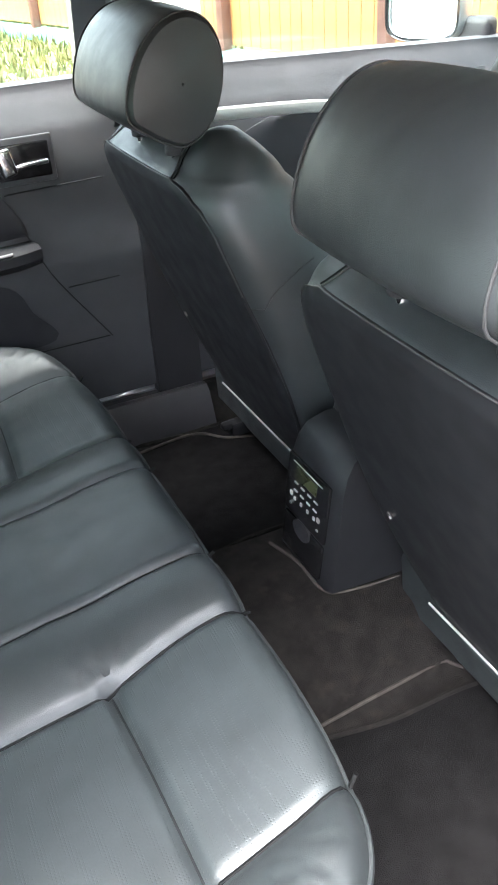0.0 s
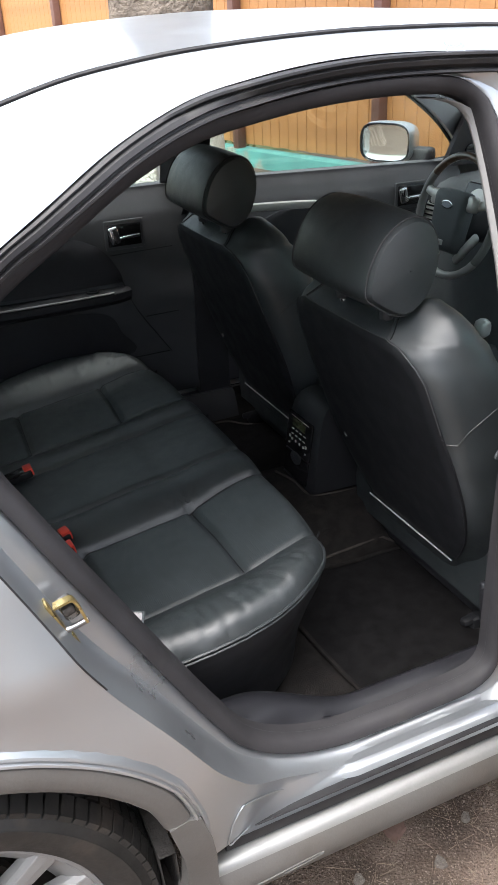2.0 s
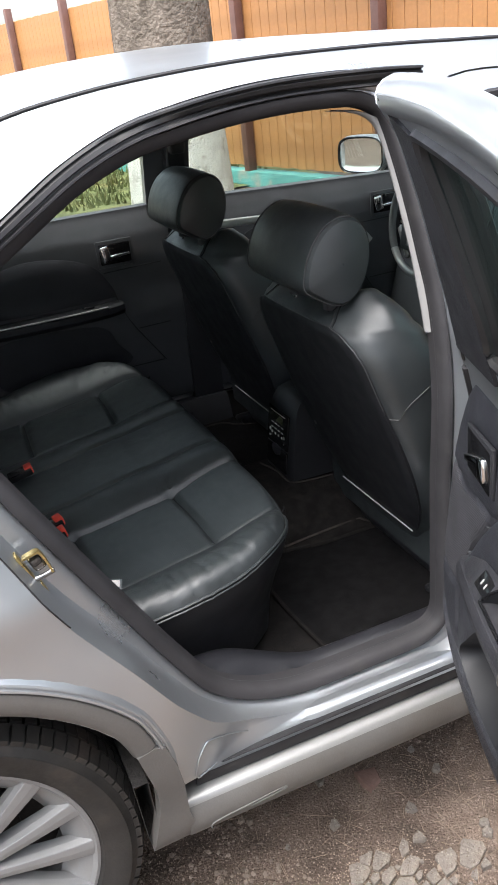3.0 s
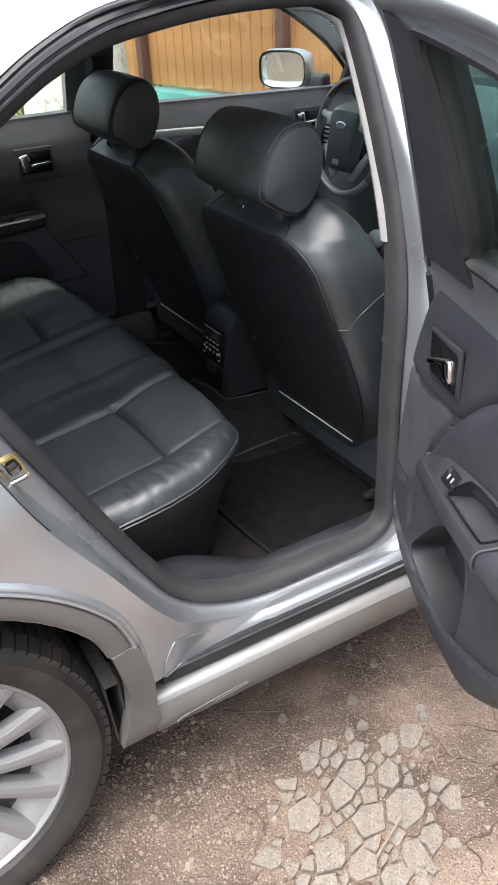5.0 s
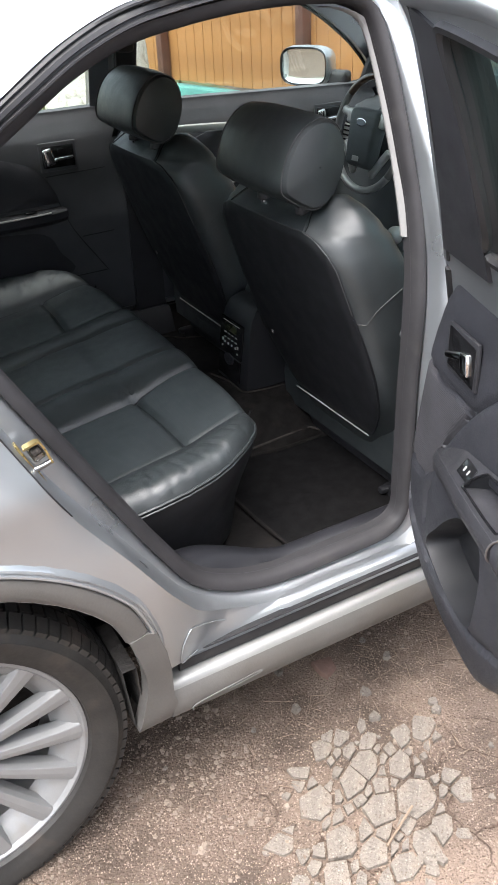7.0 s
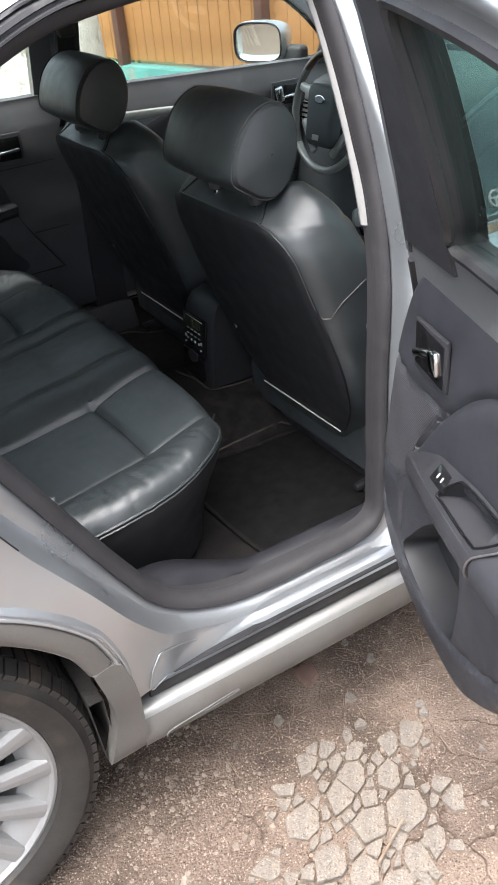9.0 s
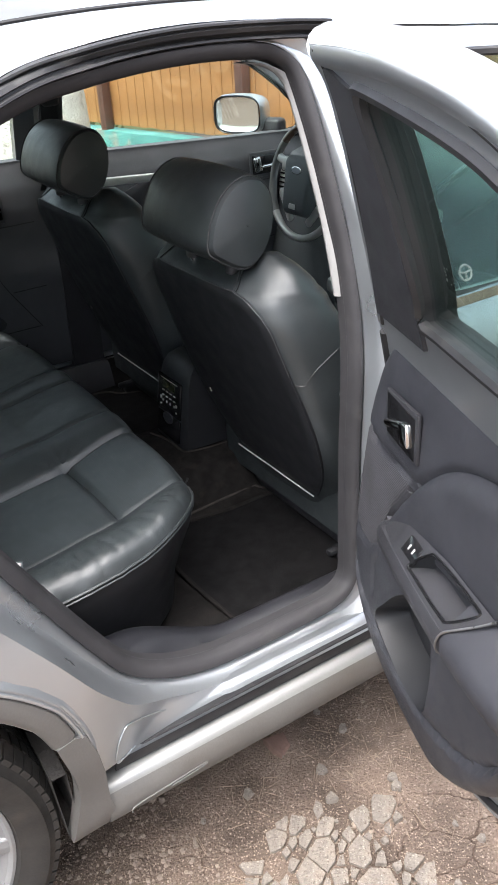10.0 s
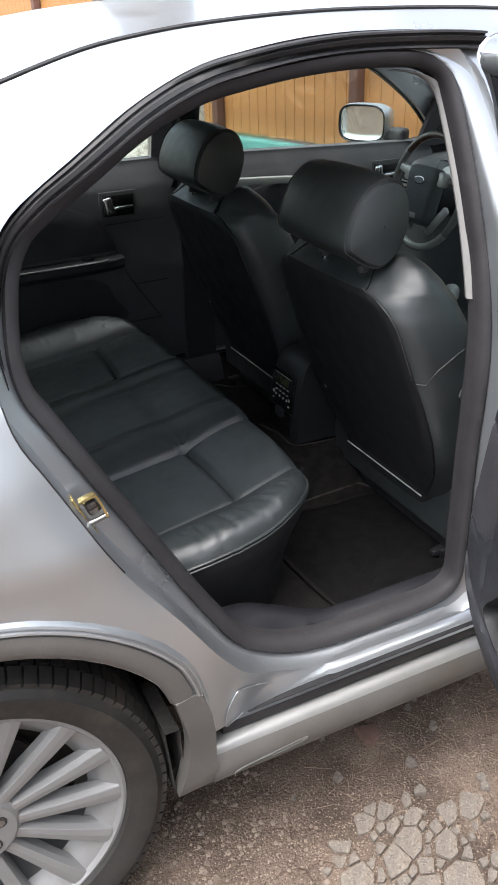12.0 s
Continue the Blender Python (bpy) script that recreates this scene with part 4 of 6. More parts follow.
# ---------------------------------------------------------------- the cabin floor and lower trim
def build_floor():
    prof = [(-.745, .350), (-.70, .365), (-.67, .355), (-.65, .315), (-.61, .292), (-.23, .290), (-.19, .300), (-.155, .345), (-.12, .378), (-.07, .388), (.01, .390)]
    full = prof + [(.02 - y, z) for y, z in prof[-2::-1]]
    P = np.array([[(x, y, z) for y, z in full] for x in np.linspace(0.30, 2.3, 50)])
    v, f = sheet(P)
    mesh_ob("cabin_carpet", v, f, CARPET, car, "black-brown cabin carpet over the centre tunnel")
    # moulded sill trims, near and far
    for s in (-1, 1):
        pr = [(.748, .366), (.738, .378), (.722, .382), (.714, .377), (.706, .382), (.696, .386), (.682, .386), (.668, .374), (.655, .345), (.640, .300)]
        rows = []
        for x in np.linspace(0.42, 1.10, 46):
            t = np.clip((0.74 - x) / 0.22, 0, 1)
            t = t * t * (3 - 2 * t)
            rows.append([(x, s * (y - 0.045 * t * (k / 9) ** 1.5), z + 0.062 * t * min(1, k / 4) + 0.05 * max(0, (0.60 - x) / 0.18) * (k < 4)) for k, (y, z) in enumerate(pr)])
        v, f = sheet(np.array(rows))
        v, f = thick(v, f, lambda p: (0, 0, -1), 0.012)
        mesh_ob("sill_trim", v, f, SILLTRIM if s < 0 else PLASTIC, car, "scuffed grey-black plastic sill trim")
        # pillar foot trim
        P = np.array([[(x, s * (0.735 - 0.01 * (z > .6)), z) for z in np.linspace(.30, 1.02, 12)] for x in (0.995, 1.02, 1.06, 1.10)])
        v, f = sheet(P)
        v, f = thick(v, f, lambda p: (0, -s, 0), 0.03)
        mesh_ob("pillar_trim", v, f, PLASTIC, car)


build_floor()


def build_mats():
    for s, lab in ((-1, "black carpet floor mat in the rear footwell by the open door"), (1, "black carpet floor mat in the far rear footwell")):
        loop = spline([(.80, s * .25), (.80, s * .62), (.86, s * .645), (1.0, s * .635), (1.17, s * .62), (1.2, s * .45), (1.19, s * .26), (1.0, s * .235)], 70, True)
        v, f = fill(loop, [], 0.04)
        z = 0.297 + 0.006 * np.array([noise.noise((a * 5, b * 5, 2)) for a, b in v])
        P, f = thick(np.stack([v[:, 0], v[:, 1], z], 1), f, lambda p: (0, 0, -1), 0.008)
        m = mesh_ob("floor_mat", P, f, MAT)
        tagged(m, lab, "floor mat", group="rear floor mats")
        tube("edge_binding", np.stack([loop[:, 0], loop[:, 1], np.full(len(loop), .300)], 1), 0.005, CARPET, m, "stitched edge binding", True, 6)


build_mats()


# ---------------------------------------------------------------- rear bench
BENCH_EDGE = [(.20, -.625), (.36, -.645), (.431, -.662), (.50, -.670), (.58, -.662), (.66, -.636), (.722, -.592), (.762, -.54), (.783, -.46), (.792, -.33), (.793, -.17), (.793, 0)]


def bench_seams():
    """Lines of stitching in plan, for one side: y is negative there."""
    mid = [(.18, -.113), (.5, -.113), (.70, -.113), (.800, -.112)]
    inner = [(.18, -.240), (.40, -.239), (.52, -.238), (.614, -.238), (.66, -.232), (.70, -.226), (.745, -.222), (.798, -.222)]
    cross = [(.614, -.238), (.620, -.36), (.624, -.500)]
    outer = [(.18, -.506), (.39, -.504), (.51, -.503), (.624, -.500), (.70, -.494), (.745, -.486), (.790, -.474)]
    rear = [(.378, -.239), (.385, -.38), (.392, -.504)]
    return mid, inner, cross, outer, rear


def bench_top(v):
    x, ay = v[:, 0], np.abs(v[:, 1])
    z = curve1([.15, .30, .41, .52, .615, .70, .75, .79, .85], [.498, .510, .522, .538, .553, .577, .587, .593, .596])(x)
    crown = np.interp(x, [.2, .41, .58, .70, .76], [.014, .017, .024, .013, .009])
    mid, inner, cross, outer, rear = [spline([(a, -b) for a, b in q], 60) for q in bench_seams()]
    p = np.stack([x, ay], 1)
    edge = spline([(a, -b) for a, b in BENCH_EDGE], 90)
    de = away(edge, p, False)
    # padding between the seams
    yi = np.interp(x, inner[:, 0], inner[:, 1])
    yo = np.interp(x, outer[:, 0], outer[:, 1])
    ye = np.interp(x, [.2, .431, .5, .58, .66, .726, .768, .79, .80], [.62, .662, .67, .662, .636, .592, .54, .49, .475])
    out = np.clip((ay - yo) / np.maximum(ye - yo, .02), 0, 1)
    crest = np.interp(x, [.2, .40, .55, .66, .73, .775, .80], [.040, .058, .061, .050, .032, .013, .004])
    pad = np.where(ay > yo, crest * np.sin(0.64 * np.pi * out) ** 0.85,
                   np.where(ay > yi, 0.005 * np.sin(np.pi * np.clip((ay - yi) / (yo - yi + 1e-6), 0, 1)),
                            np.where(ay > 0.113, crown * (1 - np.clip((ay - .113) / (yi - .113 + 1e-6), 0, 1) ** 2) + 0.007 * np.sin(np.pi * np.clip((ay - .113) / (yi - .113 + 1e-6), 0, 1)), crown + 0.004 * np.cos(np.pi * ay / 0.226))))
    z = z + pad
    for q, w, dep in ((mid, .0050, .0085), (inner, .0058, .0085), (outer, .0058, .0065), (cross, .0070, .010), (rear, .0070, .010)):
        z = z - dep * np.exp(-(away(q, p, False) / w) ** 2)
    # roll over the front and outer edge
    R = 0.036
    k = np.clip(1 - de / R, 0, 1)
    z = z - 0.030 * (1 - np.sqrt(np.maximum(1 - k * k, 0)))
    # creases that run in from the outer roll
    near = np.array([np.argmin((edge[:, 0] - a) ** 2 + (edge[:, 1] - b) ** 2) for a, b in p]) / len(edge)
    crease = np.zeros(len(p))
    for step, deep, seed in ((.030, .0070, 0.0), (.017, .0036, 7.0)):
        run = np.array([s * 1.25 / step + 1.1 * noise.noise((s * 30, d * 14, seed)) for s, d in zip(near, de)])
        amp = np.array([max(0.0, noise.noise((k * 3.7, d * 9, seed + 3)) + 0.25) for k, d in zip(np.floor(run), de)])
        crease -= deep * 1.6 * amp * np.exp(-((run % 1.0 - 0.5) / .17) ** 2)
    z = z + crease * np.clip(out * 2.2 - .3, 0, 1) * np.clip(1.25 - out, 0, 1) * (ay > yo) * (x > .3)
    gather = np.array([noise.noise((math.atan2(b - .238, a - .614) * 5, 2, 0)) for a, b in p])
    z = z - 0.0035 * np.exp(-(gather / .12) ** 2) * np.exp(-(np.hypot(x - .61, ay - .22) / .035) ** 2)
    soft = np.array([noise.noise((a * 9, b * 9, 4)) for a, b in zip(x, v[:, 1])])
    return z + 0.0016 * soft


def build_bench():
    bench = empty("rear_bench", None, pose(0, .018, 0))
    tagged(bench, "black leather rear bench with perforated inserts and creased bolsters", "rear seat")
    half = spline(BENCH_EDGE, 80)
    loop = np.vstack([half, half[::-1][1:] * [1, -1]])
    loop = np.vstack([loop, [[.16, .60], [.16, -.60]]])
    lines = []
    for q in bench_seams()[:2] + bench_seams()[3:4]:
        for s in (1, -1):
            c = spline([(max(a, .162), s * b) for a, b in q], 70)
            lines.append(c[(c[:, 0] > .165) & (c[:, 0] < .800)])
    for q in (bench_seams()[2], bench_seams()[4]):
        for s in (1, -1):
            lines.append(spline([(a, s * b) for a, b in q], 30)[1:-1])
    v, f = fill(loop, [], 0.0064, 0.45, lines)
    z = bench_top(v)
    P = np.stack([v[:, 0], v[:, 1], z], 1)
    mid, inner, cross, outer, rear = [spline([(a, -b) for a, b in q], 60) for q in bench_seams()]
    groups = {}
    for t in f:
        c = v[list(t)].mean(0)
        ay, sgn = abs(c[1]), "r" if c[1] < 0 else "l"
        if ay < np.interp(c[0], mid[:, 0], mid[:, 1]):
            g = ("centre_panel", "")
        elif ay < np.interp(c[0], inner[:, 0], inner[:, 1]):
            g = ("inner_bolster", sgn)
        elif ay < np.interp(c[0], outer[:, 0], outer[:, 1]):
            g = ("front_insert" if c[0] > .614 + .04 * (ay - .238) else "seat_insert" if c[0] > .378 + .05 * (ay - .239) else "rear_insert", sgn)
        else:
            g = ("outer_bolster", sgn)
        groups.setdefault(g, []).append(t)
    for (name, sgn), tris in groups.items():
        used = sorted({i for t in tris for i in t})
        idx = {o: k for k, o in enumerate(used)}
        mesh_ob(name, P[used], [tuple(idx[i] for i in t) for t in tris], PERFO if "insert" in name else LEATHER, bench,
                "perforated black leather seat insert" if "insert" in name else "creased black leather bolster" if "bolster" in name else "smooth black leather centre panel")
    # front and side skirt of the cushion
    edge = np.vstack([half, half[::-1][1:] * [1, -1]])
    ze = bench_top(edge)
    c = np.array([0.3, 0.0])
    rows = []
    for k, (drop, tuck) in enumerate(((0, 0), (.006, -.0015), (.014, -.001), (.05, .008), (.11, .032), (.17, .052), (.26, .065))):
        n = edge - c
        n /= np.linalg.norm(n, axis=1)[:, None]
        e = edge - n * tuck
        rows.append(np.stack([e[:, 0], e[:, 1], ze - drop], 1))
    vv, ff = sheet(np.array(rows))
    mesh_ob("cushion_skirt", vv, ff, VINYL, bench, "black vinyl cushion skirt")
    for dz, rr, mt in ((.0, .0030, LEATHER), (-.0085, .0026, LEATHER), (-.0042, .0012, STITCH)):
        tube("edge_piping", np.stack([edge[:, 0] + .001, edge[:, 1] * 1.002, ze + dz], 1), rr, mt, bench, n=6)
    for s in (1, -1):
        for q in (mid, inner, outer):
            line = np.stack([q[:, 0], s * q[:, 1]], 1)
            line = line[line[:, 0] > .2]
            tube("seam", np.stack([line[:, 0], line[:, 1], bench_top(line) + 0.0010], 1), 0.0026, STITCH, bench, n=5)
        for q in (cross, rear):
            line = np.stack([q[:, 0], s * q[:, 1]], 1)
            tube("seam", np.stack([line[:, 0], line[:, 1], bench_top(line) + 0.0008], 1), 0.0013, VINYL, bench, n=5)
    # backrest
    P = []
    for y in np.linspace(-.60, .60, 61):
        b = 0.02 * abs(math.sin(math.pi * (abs(y) - .10) / .25)) if abs(y) > .1 else 0.01
        P.append([(x + b, y, z) for x, z in spline([(.20, .46), (.17, .55), (.10, .75), (.03, .95), (-.01, 1.02), (-.06, 1.03), (-.12, 1.0)], 22)])
    vv, ff = sheet(np.array(P))
    mesh_ob("backrest", vv, ff, LEATHER, bench, "black leather rear backrest")
    return bench


build_bench()


def build_buckle(x, y, z, rx, ry, rz, red=True):
    b = empty("belt_buckle", None, pose(x, y, z, rx, ry, rz))
    tagged(b, "black seat-belt buckle with red release button on the rear bench" if red else "chrome seat-belt tongue lying on the rear bench", "seat belt")
    if red:
        part("housing", rbox(.062, .034, .020, .005), GLOSSBLACK, b)
        part("release_button", rbox(.020, .028, .022, .003), RED, b, "red release button", at=pose(.024, 0, .003))
    else:
        bm = rbox(.044, .024, .005, .0020, 2)
        part("tongue", bm, GREYPLASTIC, b, at=pose(0, 0, 0))
        part("slot", rbox(.013, .017, .0072, .0004, 1), GLOSSBLACK, b, at=pose(.012, 0, 0.0004))
        part("grip", rbox(.02, .032, .010, .003), GLOSSBLACK, b, at=pose(-.032, 0, 0))


build_buckle(.335, -.195, .546, 0, -12, 10)
build_buckle(.332, -.230, .536, 0, -12, 4)
build_buckle(.322, .112, .548, 0, -12, 0)
build_buckle(.396, -.540, .566, 6, -40, 62, False)


# ---------------------------------------------------------------- front seats
SEAT_Y = 0.385
HEAD_Y = -.030


def backrest_shape():
    pw = curve1([.40, .446, .49, .55, .63, .71, .78, .837, .886, .918, .944, .958, .985, 1.005, 1.018, 1.024],
                [.140, .158, .190, .222, .240, .243, .238, .234, .229, .214, .185, .150, .125, .100, .075, .045])
    wid = curve1([.40, .446, .55, .63, .71, .78, .846, .90, .925, .96, .985, 1.005, 1.018, 1.024],
                 [.215, .235, .262, .272, .277, .277, .272, .259, .250, .236, .217, .186, .140, .075])
    deep = curve1([.40, .85, .915, .95, .985, 1.005, 1.018, 1.024], [.10, .122, .116, .112, .076, .050, .030, .014])
    bk = lambda z: 1.2422 - .3585 * np.minimum(z, .955) + 0.90 * np.clip(z - .955, 0, 1)
    return pw, wid, deep, bk


def build_front_seat(cx, cy, cz, label):
    seat = empty("front_seat", None, pose(cx, cy, cz))
    tagged(seat, label, "car seat", group="front seats")
    pw, wid, deep, bk = backrest_shape()
    zs = np.r_[np.linspace(.40, .90, 30), np.linspace(.905, 1.010, 26), np.linspace(1.0125, 1.024, 7)]
    na = 96

    def half(z):
        """Half a level cut: (out, ahead) from the middle of the back round to the middle of the front."""
        p, w, d, b = float(pw(z)), float(wid(z)), float(deep(z)), float(bk(z))
        return [(0, b), (p * .55, b + .001), (p * .93, b + .004), (p + .18 * (w - p), b + .010 + .06 * d), (p + .62 * (w - p), b + .34 * d),
                (w * .985, b + .76 * d), (w, b + d), (w * .97, b + 1.25 * d), (w * .84, b + 1.40 * d), (w * .5, b + 1.28 * d), (0, b + 1.2 * d)]

    def saddle(y, z):
        """The top sinks between the shoulders."""
        return z - .55 * np.clip(z - .958, 0, 1) * np.clip(1 - (np.asarray(y) / .15) ** 2, 0, 1)

    cuts = {}

    def on_back(y, z, off=0.0):
        y, z = np.broadcast_arrays(np.abs(np.asarray(y, float)), np.asarray(z, float))
        out = []
        for a, c in zip(y.ravel(), z.ravel()):
            k = int(c / .001)
            pair = []
            for i in (k, k + 1):
                if i not in cuts:
                    h = half(i * .001)
                    fine = spline([(-h[1][0], h[1][1])] + h[:7], 60)
                    cuts[i] = (np.maximum.accumulate(fine[:, 0]), fine[:, 1])
                pair.append(np.interp(a, *cuts[i]))
            out.append(pair[0] + (pair[1] - pair[0]) * (c / .001 - k))
        return np.array(out).reshape(y.shape) - off
    rows = []
    for z in zs:
        h = half(z)
        loop = spline(h + [(-a, b) for a, b in h[-2:0:-1]], na, True)
        rows.append([(b, -a, float(saddle(a, z))) for a, b in loop])
    v, f = sheet(np.array(rows), False, True)
    f.append(tuple((len(zs) - 1) * na + k for k in range(na)))
    mesh_ob("backrest", v, f, LEATHER, seat, "black leather backrest with broad rounded bolsters")
    # smooth back panel, edged by the seams and slightly proud
    top = [(0, .957), (.08, .957), (.143, .957)]
    down = [(float(pw(z)), z) for z in (.957, .944, .918, .886, .837, .78, .71, .63, .55, .49, .446)]
    rt = np.vstack([spline(top, 14)[:-1], spline([(.146, .957)] + down[1:], 60)])
    pl = np.vstack([(rt * [-1, 1])[1:], rt[::-1]])
    pv, pf = fill(pl, [], 0.012)
    dpl = away(pl, pv)
    px = on_back(pv[:, 0], pv[:, 1], 0.0055 - 0.003 * np.clip(1 - dpl / .012, 0, 1) ** 2)
    PP = np.stack([px, pv[:, 0], pv[:, 1]], 1)
    PP, pf = thick(PP, pf, lambda p: (1, 0, 0), 0.012)
    mesh_ob("back_panel", PP, pf, VINYL, seat, "smooth black vinyl back panel")
    for s in (-1, 1):
        q = rt * [s, 1]
        line = np.stack([on_back(q[:, 0], q[:, 1], .004), q[:, 0], q[:, 1]], 1)
        up = q[:, 1] > .79
        tube("seam", line[up], 0.0013, THREAD, seat, n=6)
        tube("panel_edge", line[~up], 0.0022, VINYL, seat, n=6)
        # twin seams from the panel corner over the shoulder to the headrest
        for d in (0, .006):
            zz = np.linspace(.957, 1.014, 16)
            yy = np.interp(zz, [.957, .985, 1.014], [.146, .126, .104]) + d
            line = np.stack([on_back(yy, zz, .0016), s * yy, saddle(yy, zz)], 1)
            tube("seam", line, 0.0011, THREAD if d == 0 else STITCH, seat, n=6)
        # seam across the bolster, rising towards the front
        k = np.linspace(0, 1, 20)
        zz = .776 + .070 * np.clip((k - .35) / .65, 0, 1) ** 1.3
        yy = np.array([float(pw(c)) + (float(wid(c)) - float(pw(c))) * a for c, a in zip(zz, k)])
        line = np.stack([on_back(yy, zz, .0005), s * (yy + .0006), zz], 1)
        tube("seam", line, 0.0011, THREAD, seat, n=6)
    bot = np.linspace(-.156, .156, 24)
    tube("panel_edge", np.stack([np.full(24, float(bk(.446)) - .007), bot, np.full(24, .445)], 1), 0.0019, SATIN, seat, "worn bright lower panel edge", n=6)
    part("panel_clip", rbox(.004, .012, .004, .0015), STEEL, seat, at=pose(float(bk(.604)) - .006, .180, .604, 35, 0, 0))
    part("side_badge", cylinder(.028, .004, 28, bevel=.001), GREYPLASTIC, seat, "oval grey side badge", at=pose(1.075, -.279, .762, 90, 0, 0) @ pose(0, 0, 0, 0, 0, 35) @ Matrix.Diagonal((1, .45, 1, 1)))
    # cushion and its plastic base
    rows = []
    for x in np.linspace(1.10, 1.62, 20):
        t = (x - 1.1) / .52
        w = .25 - .03 * t ** 3
        zt = .52 + .05 * t
        rows.append([(x, -w, .36), (x, -w - .01, .44), (x, -w + .01, zt), (x, -w + .06, zt + .02), (x, -w + .12, zt), (x, w - .12, zt), (x, w - .06, zt + .02), (x, w - .01, zt), (x, w + .01, .44), (x, w, .36)])
    v, f = sheet(np.array(rows), False, True)
    f += [tuple(range(10)), tuple(19 * 10 + k for k in range(9, -1, -1))]
    mesh_ob("cushion", v, f, LEATHER, seat, "black leather front cushion")
    part("seat_base", rbox(.46, .46, .10, .02), PLASTIC, seat, at=pose(1.36, 0, .345))
    part("side_cover", rbox(.36, .03, .13, .012, 3), PLASTIC, seat, at=pose(1.25, -.265, .42, 0, -8, 0))
    part("recline_knob", cylinder(.03, .03, 24, bevel=.004), PLASTIC, seat, at=pose(1.13, -.285, .47, 90, 0, 0))
    for s in (-1, 1):
        part("seat_rail", rbox(.52, .03, .035, .006), VINYL, seat, at=pose(1.36, s * .2, .302))
        part("rail_bolt_cover", rbox(.04, .022, .018, .008), VINYL, seat, at=pose(1.10, s * .2, .312))
    # headrest
    head = [(.842, 1.044), (.846, 1.082), (.866, 1.126), (.898, 1.158), (.935, 1.170), (.968, 1.157), (.987, 1.12), (.985, 1.07), (.963, 1.022), (.928, .998), (.896, 1.004), (.860, 1.026)]
    hp = spline(head, 56, True)
    c = hp.mean(0)
    rows = []
    half_w = .138
    stations = [(-1, k) for k in (.02, .25, .5, .7, .85)] + [(t, 1.0) for t in np.linspace(-1, 1, 35)] + [(1, k) for k in (.85, .7, .5, .25, .02)]
    for t, kk in stations:
        k = 0.90 + 0.10 * (1 - abs(t) ** 6) ** 0.5
        q = c + (hp - c) * k * (1.0 - 0.03 * t * t) * kk
        y = HEAD_Y + t * half_w + np.sign(t) * (0.010 * (1 - kk * kk) if kk < 1 else 0)
        rows.append(np.stack([q[:, 0] + 0.006 * t * t, np.full(56, y), q[:, 1] - .003 * t * t], 1))
    v, f = sheet(np.array(rows), False, True)
    hr = mesh_ob("headrest", v, f, LEATHER, seat, "thick rounded black leather headrest")
    for s in (-1, 1):
        q = c + (hp - c) * .952
        tube("headrest_seam", np.stack([q[:, 0] + .005, np.full(56, HEAD_Y + s * .129), q[:, 1] - .003], 1), 0.0015, THREAD, seat, closed=True, n=6, up=(0, 1, 0))
        tube("headrest_post", [(.932, HEAD_Y + s * .075, .95), (.928, HEAD_Y + s * .075, 1.02)], .0065, CHROME, seat, "chrome headrest post", n=12)
        part("post_sleeve", cylinder(.014, .016, 20, bevel=.004), PLASTIC, seat, at=pose(.930, HEAD_Y + s * .075, .985))
    return seat


build_front_seat(0, -.345, 0, "black leather front passenger seat with stitched headrest")
build_front_seat(.008, .385, .012, "black leather driver seat with stitched headrest beside the steering wheel")


